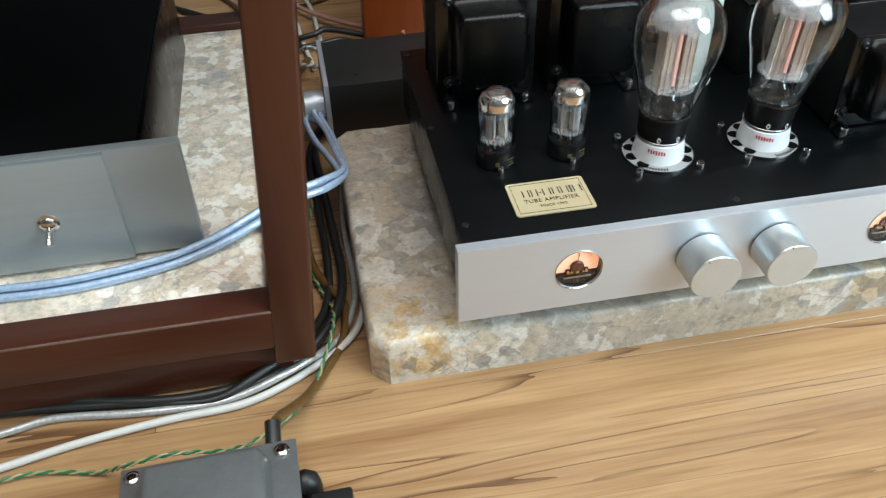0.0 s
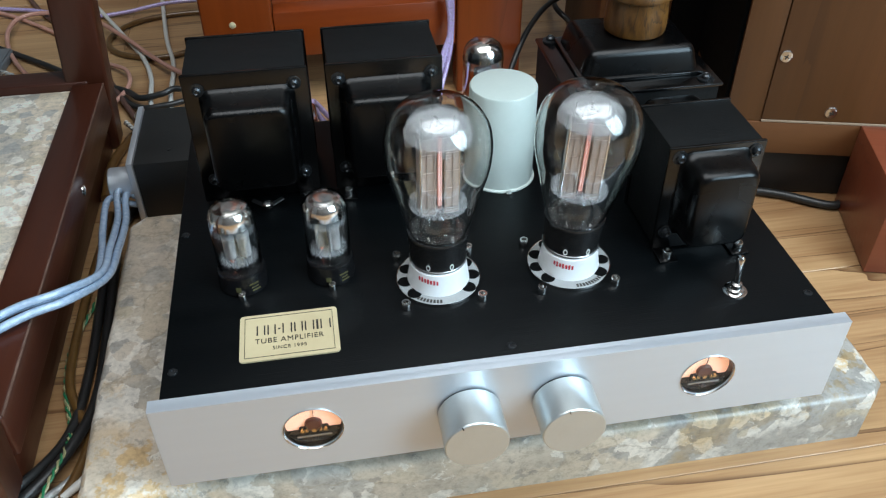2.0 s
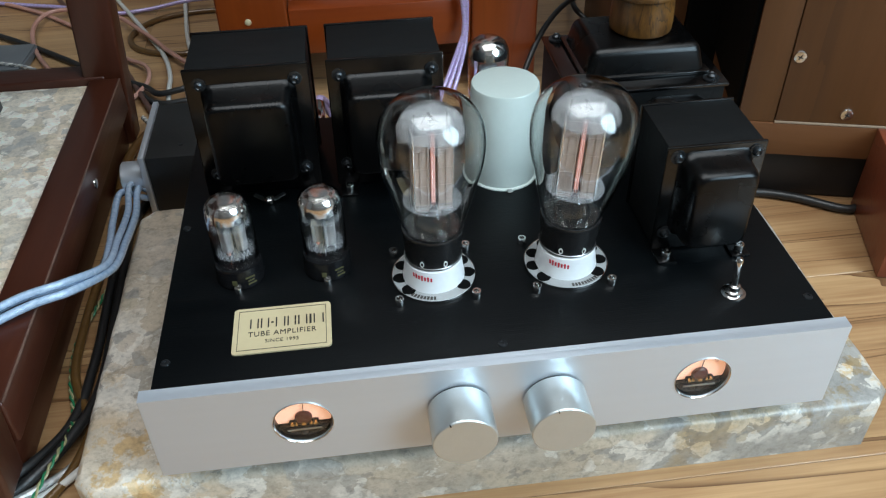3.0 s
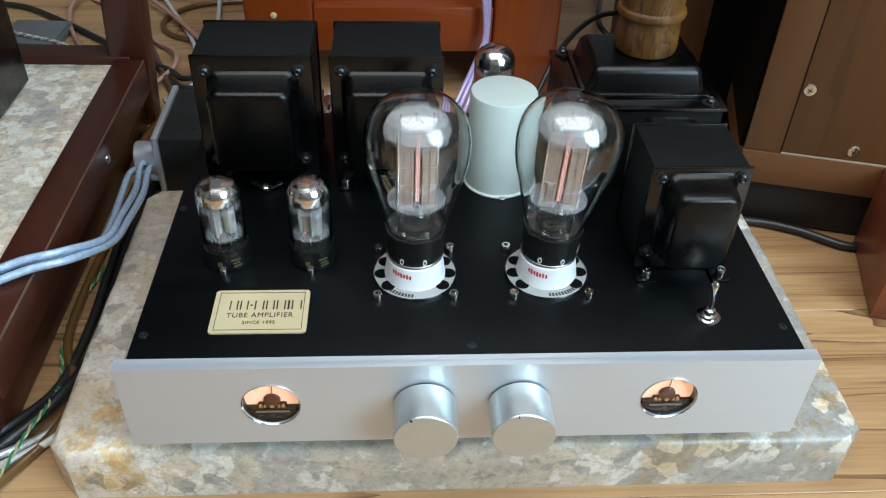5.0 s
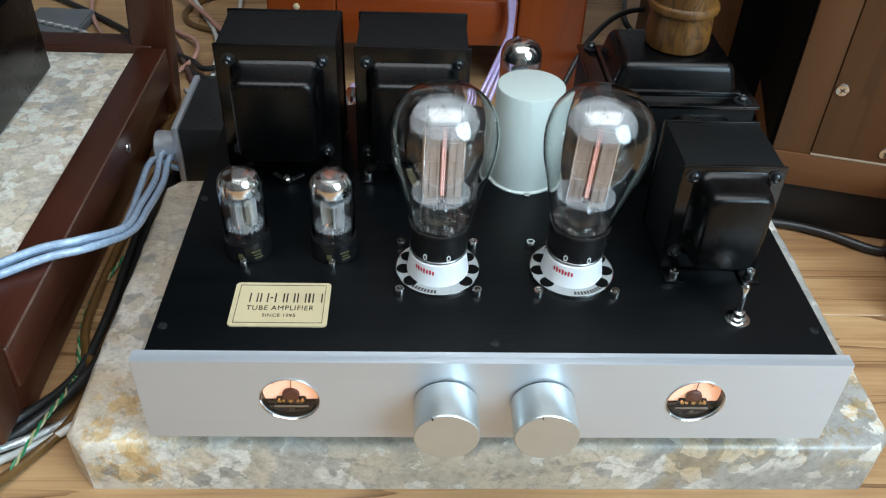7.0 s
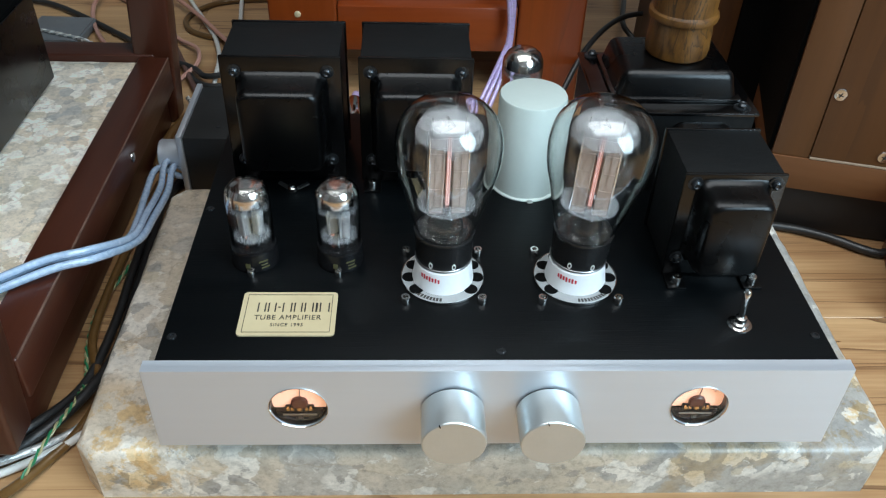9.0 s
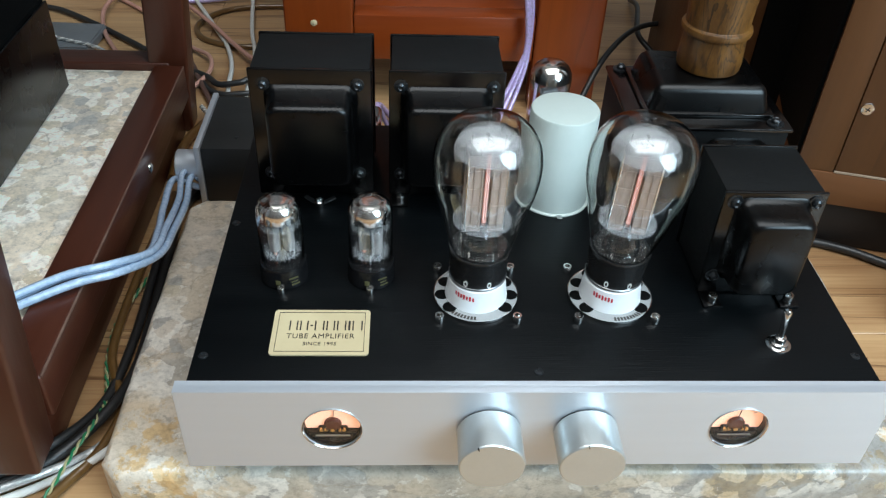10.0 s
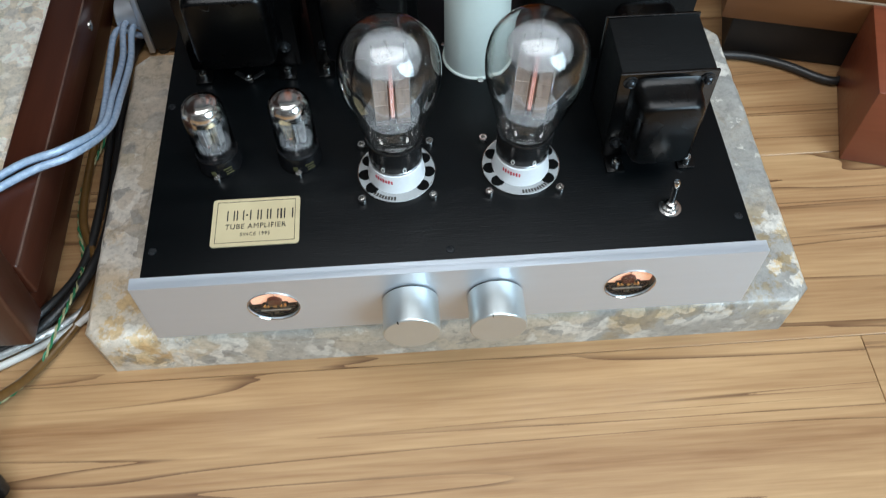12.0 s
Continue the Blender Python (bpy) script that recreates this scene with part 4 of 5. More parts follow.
def signal_tube(cx, cy, turn):
    t = base("signal_tube", (cx, cy, DZK - 0.0026), turn, "small octal glass tube with silvery getter and black base", "vacuum tube", "small tubes on the amplifier")
    b = part("octal_base", lathe([(0.0149, 0.0028), (0.0151, 0.0043), (0.0148, 0.0050), (0.0147, 0.0150), (0.0141, 0.0166), (0, 0.0166)], 44), BAKELITE, t, "black octal base with worn gold print")
    for a, z, w, h in ((-60, 0.011, 0.006, 0.0012), (-58, 0.0085, 0.0045, 0.001), (-56, 0.0062, 0.0055, 0.0012), (-98, 0.0085, 0.003, 0.0035)):
        r = radians(a - turn)
        part("print_mark", moved(box(-w / 2, w / 2, -0.0001, 0.00012, -h / 2, h / 2), pose(0.01475 * math.cos(r), 0.01475 * math.sin(r), z, 0, 0, a - turn + 90)), GOLD_INK, b)
    prof = [(0.0132, 0.0160), (0.0136, 0.0180), (0.0137, 0.0480), (0.0137, 0.0500), (0.0135, 0.0530)]
    prof += [(0.0060 + 0.0075 * math.cos(a), 0.0530 + 0.0085 * math.sin(a)) for a in (radians(10 * k) for k in range(1, 10))] + [(0.0030, 0.0620), (0.0, 0.0622)]
    g = part("bulb", shell(prof, 0.0008), GLASS, t, "clear cylindrical glass")
    g.visible_shadow = False
    inside = [(max(r - 0.0010, 0), z - (0.0009 if r < 0.01 else 0)) for r, z in prof if z > 0.0498]
    part("getter_flash", lathe(inside, 48, (0, 0, 0), "Z", False), GETTER, t, "mirror-like silver getter dome")
    part("lower_mica", toothed(0.0110, 26, 0.0012, 0.0235, 0.0004), MICA, t)
    part("upper_mica", toothed(0.0110, 26, 0.0012, 0.0440, 0.0004), MICA, t)
    for sx in (-0.0044, 0.0044):
        part("anode", moved(joined(lathe([(0.0036, 0.0240), (0.0036, 0.0438)], 16, (sx, 0, 0), "Z", False), box(sx - 0.0004, sx + 0.0004, -0.0058, 0.0058, 0.0240, 0.0438)), Matrix()), ANODE_GREY, t)
    for k in range(6):
        a = 2 * math.pi * k / 6
        part("lead_wire", sweep([(0.006 * math.cos(a), 0.006 * math.sin(a), 0.0168), (0.0075 * math.cos(a), 0.0075 * math.sin(a), 0.0200), (0.0055 * math.cos(a), 0.0055 * math.sin(a), 0.0236)], 0.0004, 6, 4), STEEL, t)
    part("heater", lathe([(0.0010, 0.0205), (0.0010, 0.0234)], 8, (-0.0044, -0.001, 0)), HOT_SMALL, t)
    return t


signal_tube(-0.1509, 0.0990, 10)
signal_tube(-0.0967, 0.0990, -30)
for x in (-0.1512, -0.0970):
    screw(amp, x, 0.0820, DZK, 0.0024, 0.0050)


def rectifier():
    t = base("rectifier_tube", (0.0325, 0.2590, DZK + 0.0002), 20, "slim glass rectifier tube with silver top behind the can", "vacuum tube")
    part("tube_base", lathe([(0.0120, 0), (0.0118, 0.010), (0, 0.010)], 30), BAKELITE, t)
    prof = [(0.0128, 0.0100), (0.0150, 0.0130), (0.0155, 0.0590), (0.0150, 0.0630), (0.0128, 0.0675), (0.0090, 0.0705), (0.0045, 0.0720), (0.0, 0.0723)]
    g = part("bulb", shell(prof, 0.0008), GLASS, t)
    g.visible_shadow = False
    part("getter_flash", lathe([(max(r - 0.001, 0), z - 0.0009) for r, z in prof if z > 0.0585], 40, (0, 0, 0), "Z", False), GETTER, t)
    part("anode", box(-0.0065, 0.0065, -0.0030, 0.0030, 0.016, 0.050, 0.001), ANODE_GREY, t)
    part("cathode", lathe([(0.0010, 0.0535), (0.0010, 0.0560)], 8, (-0.003, -0.002, 0)), HOT, t)
    part("mica_disc", toothed(0.0125, 18, 0.0012, 0.0510, 0.0005), MICA, t)


rectifier()


# ---------------------------------------------------------------- brush pot on the power transformer
pot = base("bamboo_brush_pot", (0.1355, 0.2275, 0.2126), 0, "turned golden-brown bamboo pot standing on the transformer", "pot")
prof = [(0, 0), (0.0225, 0.0), (0.0245, 0.0015), (0.0252, 0.006), (0.0246, 0.018), (0.0238, 0.0245), (0.0243, 0.0262), (0.0262, 0.0275), (0.0266, 0.0295), (0.0258, 0.0312), (0.0244, 0.0325), (0.0246, 0.040), (0.0256, 0.055), (0.0262, 0.070), (0.0262, 0.085), (0.0240, 0.0855), (0.0232, 0.083), (0.0228, 0.010), (0, 0.010)]
bm = lathe([(r * 0.88, z) for r, z in prof], 90, (0, 0, 0), "Z", False)
for v in bm.verts:
    a = math.atan2(v.co.y, v.co.x)
    k = 1 + 0.012 * noise.noise(Vector((math.cos(a) * 3, math.sin(a) * 3, v.co.z * 60))) + 0.008 * math.sin(a * 45) * (0.5 + 0.5 * noise.noise(Vector((a * 2, v.co.z * 120, 0))))
    v.co.x *= k
    v.co.y *= k
part("pot_body", bm, BAMBOO, pot)
part("bead", lathe([(0.0214, 0.0262), (0.0236, 0.0272), (0.0241, 0.0294), (0.0235, 0.0314), (0.0214, 0.0324)], 72, (0, 0, 0), "Z", False), BAMBOO, pot, "turned bead round the pot")


# ---------------------------------------------------------------- control box behind the slab
cb = base("control_box", (-0.2655, 0.344, 0.0), 0, "low black metal box with an aluminium face and knob", "control box")
part("case", box(0.0055, 0.1500, 0.0, 0.0980, 0.0060, 0.0655, 0.0008), plain("dark_grey_case", (0.014, 0.015, 0.015), (0.010, 0.011, 0.011), 0.5, 0, 40, 0.1), cb)
part("face_plate", box(0.0, 0.0052, -0.0025, 0.1005, 0.0040, 0.0680, 0.0006), ALU, cb, "aluminium end plate")
part("knob", lathe([(0.0140, 0.0), (0.0140, 0.0198), (0.0132, 0.0208), (0, 0.0208)], 48, (-0.0003, 0.0150, 0.0390), "-X"), ALU, cb)
for y in (0.0, 0.09):
    part("foot", lathe([(0.006, 0.0), (0.007, 0.0058)], 16, (0.012, 0.006 + y, 0.0003)), RUBBER, cb)
    part("foot", lathe([(0.006, 0.0), (0.007, 0.0058)], 16, (0.140, 0.006 + y, 0.0003)), RUBBER, cb)
part("lid_screw", lathe([(0.0018, 0), (0.0016, 0.0006), (0, 0.0007)], 12, (0.035, 0.020, 0.0655)), DARKBOLT, cb)

# ---------------------------------------------------------------- mahogany stand with stone shelf
rack = base("mahogany_stand", (-0.3030, 0.0200, 0.0), 0, "dark red mahogany equipment stand with an inset stone shelf", "stand")
W, D, HR = 0.46, 0.492, 0.0800


def rack_rail(name, b, mt, lab=""):
    return part(name, box(*b, 0.0022, 3), mt, rack, lab)


for x0, y0 in ((-0.036, 0.0), (-0.036, D - 0.034), (-W, 0.0), (-W, D - 0.034)):
    lean = 0.078 if x0 > -0.1 else -0.078
    bm = box(x0 + ((0.006 if y0 < 0.1 else -0.004) if lean > 0 else 0), x0 + (0.036 if lean > 0 else 0.040), y0 + (0.0046 if y0 > 0.1 else 0), y0 + (0.034 if y0 > 0.1 else 0.0294), (0.028 if y0 < 0.1 and lean > 0 else 0.0), 0.62, 0.003, 3)
    for v in bm.verts:
        v.co.x += lean * v.co.z
    part("post", bm, MAHOG_Z, rack, "square mahogany post, slightly splayed")
# Unseen shelf added between the posts to shade the stone below.
part("shade_shelf", box(-W - 0.030, 0.030, 0.0, D, 0.430, 0.455, 0.003), MAHOG_X, rack)
rack_rail("side_rail", (-0.0262, 0.0040, 0.0344, D - 0.0344, 0.0440, HR), MAHOG, "mahogany side rail with worn edge and highlight strip")
rack_rail("side_rail", (-W + 0.001, -W + 0.031, 0.0344, D - 0.0344, 0.0440, HR), MAHOG)
rack_rail("front_rail", (-W + 0.0164, -0.0120, 0.0010, 0.0290, 0.0440, HR), MAHOG_X, "moulded mahogany front rail")
rack_rail("back_rail", (-W + 0.0164, -0.0120, D - 0.0310, D - 0.0010, 0.0440, HR), MAHOG_X)
rack_rail("front_skirt", (-W + 0.0164, -0.0150, 0.0130, 0.0280, 0.0010, 0.0436), MAHOG_X)
rack_rail("side_skirt", (-0.0240, -0.0060, 0.0344, D - 0.0344, 0.0010, 0.0436), MAHOG)
# Pale strips for worn arrises; the edge highlight is put into their colour.
part("worn_lit_edge", box(0.0029, 0.0043, 0.0360, D - 0.0360, HR - 0.0014, HR + 0.0003, 0.0004), PALE_WOOD, rack, "pale worn edge of the rail, highlight in its colour")
part("worn_lit_edge", box(-W + 0.0170, -0.0130, 0.0007, 0.0020, HR - 0.0014, HR + 0.0003, 0.0004), PALE_WOOD, rack, "pale worn edge of the rail, highlight in its colour")
part("rail_bolt", lathe([(0.0048, 0), (0.0045, 0.001), (0.002, 0.002), (0, 0.002)], 20, (0.0041, 0.300, 0.0600), "X"), CHROME, rack)
stone_block("stone_shelf", -W - 0.303 + 0.032, -0.303 - 0.0268, 0.0200 + 0.0296, 0.0200 + D - 0.0320, 0.0450, 0.0735, 0.003, 0.0008, None,
            "polished breccia stone shelf set inside the mahogany stand", "stone slab", 0.0, STONE_PALE)

# amplifier on the stand
ra = base("silver_amplifier", (-0.3725, 0.1070, 0.0738), 0, "black amplifier with grey aluminium front on the stone shelf", "amplifier")
part("case", box(-0.33, -0.0300, 0.0090, 0.3270, 0.0060, 0.0930, 0.0012), VOID, ra)
part("side_plate", box(-0.0298, -0.0270, 0.0090, 0.3270, 0.0050, 0.0900, 0.0008), BLACK, ra)
part("front_plate", box(-0.3600, 0.0, 0.0, 0.0088, 0.0030, 0.0950, 0.0008), GREY_PLATE, ra, "grey aluminium front plate")
part("centre_plate", box(-0.3100, -0.0500, -0.0052, -0.0002, 0.0035, 0.0945, 0.0012), GREY_PLATE, ra, "raised grey centre plate with bright edges")
for fx in (-0.30, -0.06):
    for fy in (0.03, 0.30):
        part("foot", lathe([(0.010, 0.0001), (0.011, 0.0059)], 20, (fx, fy, 0)), RUBBER, ra)
sw = part("toggle_switch", lathe([(0.0072, 0), (0.0072, 0.001), (0.0052, 0.0014), (0.005, 0.004), (0.0034, 0.005), (0, 0.005)], 24, (-0.0985, -0.0052, 0.0450), "-Y"), CHROME, ra)
part("lever", moved(lathe([(0.0016, 0), (0.0026, 0.012), (0.0026, 0.0145), (0, 0.0155)], 14), pose(-0.0985, -0.0085, 0.0450, 125, 0, 0)), CHROME, sw)

# ---------------------------------------------------------------- cherry rack behind
ch = base("cherry_rack", (-0.0335, 0.540, 0.0), 0, "glossy orange-red cherry wood rack standing behind the amplifier", "rack")
for sx in (-1, 1):
    cx = sx * 0.1345
    part("post", box(cx - 0.0365, cx + 0.0365, 0.0, 0.028, 0.0, 0.75, 0.003, 3), CHERRY, ch, "broad cherry upright")
    part("post", box(cx - 0.0365, cx + 0.0365, 0.30, 0.328, 0.0, 0.75, 0.003, 3), CHERRY, ch)
    part("side_panel", box(cx - 0.010, cx + 0.010, 0.0285, 0.2995, 0.09, 0.13, 0.002), CHERRY, ch)
part("cross_rail", box(-0.0975, 0.0975, 0.003, 0.030, 0.0588, 0.1100, 0.002), CHERRY_X, ch)
part("cross_rail", box(-0.0975, 0.0975, 0.298, 0.322, 0.0588, 0.1100, 0.002), CHERRY_X, ch)
part("shelf", box(-0.172, 0.172, -0.004, 0.332, 0.42, 0.445, 0.003), CHERRY_X, ch)
part("shelf_support", box(-0.098, 0.098, 0.0310, 0.2970, 0.098, 0.1092, 0.001), CHERRY_X, ch)
part("screw", lathe([(0.0036, 0), (0.0034, 0.0008), (0.001, 0.0018), (0, 0.0018)], 16, (-0.1395, -0.0001, 0.1010), "-Y"), BRASS, ch)

# ---------------------------------------------------------------- speaker with recessed panel
sp = base("walnut_cabinet", (0.268, 0.304, 0.0), -15.0, "walnut-veneered speaker cabinet with a screwed panel", "speaker cabinet")
part("carcass", box(0.0005, 0.32, 0.0012, 0.30, 0.0822, 0.70, 0.0006), [WALNUT], sp)
part("stile", box(-0.0005, 0.0305, -0.0030, 0.0010, 0.0824, 0.70, 0.0004), WALNUT, sp, "walnut edge strip")
part("panel", box(0.0310, 0.30, -0.0042, 0.0010, 0.0845, 0.70, 0.0008), WALNUT, sp, "screwed walnut panel")
part("bottom_rail", box(-0.0010, 0.32, -0.0046, 0.30, 0.0500, 0.0820, 0.0008), WALNUT_X, sp, "plain walnut bottom rail")
part("panel_edge", box(0.0310, 0.30, -0.0046, -0.0004, 0.0822, 0.0843, 0.0004), PALE, sp, "pale line along the lower panel edge")
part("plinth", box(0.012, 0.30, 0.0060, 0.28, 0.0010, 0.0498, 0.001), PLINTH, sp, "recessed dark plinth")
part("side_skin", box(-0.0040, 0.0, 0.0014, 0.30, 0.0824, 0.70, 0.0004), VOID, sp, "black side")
for x, z in ((0.0375, 0.1462), (0.0890, 0.0940)):
    s = part("panel_screw", lathe([(0.0056, 0), (0.0050, 0.0012), (0.0030, 0.0016), (0, 0.0016)], 22, (x, -0.0043, z), "-Y"), CHROME, sp)
    for a in (25, 115):
        part("slot", moved(box(-0.0024, 0.0024, -0.0018, -0.0015, -0.0005, 0.0005), pose(x, -0.0043, z, 0, a, 0)), INK, s)

# dark speaker further back
sb = base("black_speaker", (0.2000, 0.470, 0.0), -10, "tall walnut-framed speaker with a black front", "speaker")
part("side_strip", box(0.0, 0.0720, 0.0, 0.25, 0.0010, 0.80, 0.001), WALNUT, sb)
part("front_cloth", box(0.0724, 0.36, -0.0030, 0.25, 0.0012, 0.80, 0.004), VOID, sb, "black front")

# cherry block
bl = base("cherry_block", (0.3500, 0.1680, 0.0), -17, "reddish-brown stained wooden block on the floor", "wooden block")
part("block_body", box(0.0, 0.14, 0.0, 0.1060, 0.0006, 0.0830, 0.0015), wood("stained_block", (0.22, 0.058, 0.025), (0.15, 0.037, 0.016), (0.07, 0.016, 0.008), "X", 14, 0.35, 0.3, 0.4), bl)

# ---------------------------------------------------------------- grey choke in front of the stand
tr = base("grey_transformer", (-0.3730, -0.1000, 0.0), 1.5, "grey painted transformer with bell cover lying on the floor", "transformer")
part("core", box(-0.0530, 0.0530, -0.0440, 0.0440, 0.0080, 0.0330, 0.001), CORE, tr)
part("flange", box(-0.0550, 0.0550, -0.0460, 0.0460, 0.0331, 0.0352, 0.0008), GREY_PAINT, tr)
bm = box(-0.0420, 0.0380, -0.0400, 0.0350, 0.0353, 0.0560)
for v in bm.verts:
    if v.co.z > 0.05:
        v.co.x *= 0.9
        v.co.y *= 0.9
bmesh.ops.bevel(bm, geom=[e for e in bm.edges if max(v.co.z for v in e.verts) > 0.05], offset=0.006, segments=4, profile=0.5, affect="EDGES")
part("bell_cover", bm, GREY_PAINT, tr, "pressed grey bell cover")
part("lower_cover", box(-0.040, 0.040, -0.034, 0.034, 0.0006, 0.0078, 0.002), GREY_PAINT, tr)
for x in (-0.0475, 0.0455):
    for y in (-0.038, 0.038):
        part("screw", lathe([(0.0052, 0), (0.0050, 0.0012), (0.0035, 0.0024), (0.0012, 0.0026), (0, 0.0020)], 20, (x, y, 0.0352)), CHROME, tr)
part("cable_gland", sweep([(0.040, 0.0455, 0.030), (0.0405, 0.053, 0.033), (0.041, 0.062, 0.036)], 0.0052, 14, 4), RUBBER, tr)
part("side_boot", sweep([(0.0535, 0.020, 0.020), (0.0590, 0.021, 0.021), (0.0600, 0.018, 0.010)], 0.0080, 14, 4), RUBBER, tr)
part("plug", box(0.0600, 0.0860, -0.0120, 0.0060, 0.0010, 0.0300, 0.002), RUBBER, tr)

# ---------------------------------------------------------------- cables
def cable(name, pts, r, mt, label, category="cable", seg=10):
    return tagged(part(name, sweep(pts, r, seg), mt), label, category)


def twisted(name, pts, r, pitch, mats, label):
    t = base(name, pts[0], 0, label, "wire")
    inv = Matrix.Translation([-v for v in pts[0]])
    for k, mt in enumerate(mats):
        part("strand", moved(wave_pair(pts, r, pitch, r, math.pi * k), inv), mt, t)
    return t


# blue pair from the control box over the stand's rail to the front of its amplifier
cable("speaker_cable", [(-0.2300, 0.380, 0.008), (-0.2520, 0.352, 0.020), (-0.2717, 0.3465, 0.0340), (-0.2643, 0.2909, 0.0440), (-0.2603, 0.2339, 0.0580), (-0.2589, 0.1869, 0.0710), (-0.2756, 0.1485, 0.0855), (-0.3029, 0.1335, 0.0870), (-0.3540, 0.1050, 0.0805), (-0.3850, 0.0918, 0.0778), (-0.4200, 0.0825, 0.0776), (-0.4700, 0.0760, 0.0776), (-0.5250, 0.0780, 0.0776), (-0.5800, 0.0850, 0.0776)], 0.0031, C_BLUE, "pale blue translucent speaker cable over the stand rail")
cable("speaker_cable", [(-0.2500, 0.400, 0.008), (-0.2660, 0.350, 0.020), (-0.2867, 0.3421, 0.0340), (-0.2813, 0.2831, 0.0460), (-0.2702, 0.2250, 0.0620), (-0.2654, 0.1782, 0.0765), (-0.2849, 0.1503, 0.0885), (-0.3126, 0.1395, 0.0875), (-0.3540, 0.1130, 0.0805), (-0.3850, 0.0990, 0.0778), (-0.4200, 0.0905, 0.0776), (-0.4700, 0.0840, 0.0776), (-0.5250, 0.0860, 0.0776), (-0.5800, 0.0930, 0.0776)], 0.0031, C_BLUE, "pale blue translucent speaker cable over the stand rail")
BLUE = [(-0.2440, 0.385, 0.012), (-0.2600, 0.350, 0.026), (-0.2780, 0.3440, 0.0400), (-0.2690, 0.2880, 0.0500), (-0.2640, 0.2290, 0.0650), (-0.2610, 0.1820, 0.0785), (-0.2800, 0.1490, 0.0925), (-0.3080, 0.1365, 0.0925), (-0.3540, 0.1095, 0.0862), (-0.3850, 0.0955, 0.0833), (-0.4200, 0.0865, 0.0828), (-0.4700, 0.0800, 0.0828), (-0.5250, 0.0820, 0.0828), (-0.5800, 0.0890, 0.0828)]
cable("speaker_cable", BLUE, 0.0028, C_BLUE, "pale blue translucent speaker cable over the stand rail")
# floor bundle between stand and slab
cable("power_cable", [(-0.250, 0.420, 0.006), (-0.2800, 0.340, 0.006), (-0.2800, 0.270, 0.006), (-0.2760, 0.195, 0.006), (-0.2735, 0.130, 0.008), (-0.2810, 0.085, 0.013), (-0.3030, 0.049, 0.012), (-0.3380, 0.0290, 0.006),
                      (-0.372, 0.0230, 0.006), (-0.412, 0.0225, 0.006), (-0.471, 0.0340, 0.006), (-0.534, 0.0510, 0.006), (-0.62, 0.060, 0.006)], 0.0040, C_BLACK, "black rubber power cable looping over the floor")
cable("power_cable", [(-0.262, 0.400, 0.005), (-0.2880, 0.320, 0.005), (-0.2870, 0.240, 0.005), (-0.2840, 0.160, 0.005), (-0.2890, 0.100, 0.005), (-0.3080, 0.0560, 0.014), (-0.3420, 0.0300, 0.0125), (-0.380, 0.0170, 0.0048), (-0.44, 0.0260, 0.0048), (-0.52, 0.0350, 0.0048), (-0.62, 0.040, 0.0048)], 0.0036, C_BLACK, "black power cable looping over the floor")
cable("signal_cable", [(-0.2600, 0.300, 0.004), (-0.2660, 0.200, 0.004), (-0.2645, 0.120, 0.004), (-0.2710, 0.0850, 0.004), (-0.2850, 0.0580, 0.004), (-0.3200, 0.0295, 0.0105), (-0.370, 0.0155, 0.0036), (-0.430, 0.0170, 0.0034), (-0.490, 0.0240, 0.0034), (-0.527, 0.0175, 0.0034), (-0.61, 0.004, 0.0034)], 0.0030, C_SILVER, "clear jacketed silver braid cable on the floor")
cable("signal_cable", [(-0.2550, 0.300, 0.0045), (-0.2590, 0.200, 0.0045), (-0.2580, 0.110, 0.0045), (-0.2660, 0.0720, 0.0045), (-0.2850, 0.0480, 0.0045), (-0.3200, 0.0255, 0.0036), (-0.358, 0.0100, 0.0036), (-0.410, 0.0065, 0.0034), (-0.467, -0.0010, 0.0034), (-0.521, -0.0125, 0.0034), (-0.61, -0.032, 0.0034)], 0.0030, C_WHITE, "white cable lying on the wooden floor")
cable("amber_cable", [(-0.2950, 0.360, 0.0042), (-0.2990, 0.270, 0.0042), (-0.3000, 0.200, 0.0042), (-0.2970, 0.150, 0.0042), (-0.2860, 0.1200, 0.0042), (-0.2750, 0.0950, 0.0042), (-0.2800, 0.0600, 0.0042), (-0.2960, 0.0300, 0.0042), (-0.3120, 0.0020, 0.010), (-0.3290, -0.0280, 0.030), (-0.3310, -0.0360, 0.0355)], 0.0036, C_TAN, "amber brown translucent cable on the floor")
twisted("twisted_wire", [(-0.2890, 0.250, 0.004), (-0.2960, 0.2150, 0.004), (-0.3025, 0.1830, 0.004), (-0.2990, 0.1430, 0.004), (-0.2900, 0.1080, 0.004), (-0.2850, 0.0800, 0.015), (-0.2900, 0.0450, 0.020), (-0.3070, 0.0120, 0.006), (-0.3300, -0.0120, 0.004), (-0.3600, -0.0350, 0.012), (-0.4000, -0.0420, 0.026), (-0.4300, -0.0420, 0.022), (-0.4550, -0.0300, 0.004), (-0.5000, -0.0220, 0.004), (-0.56, -0.03, 0.004)], 0.0009, 0.014, (C_GREEN, C_CREAM), "green and cream twisted wire on the floor")
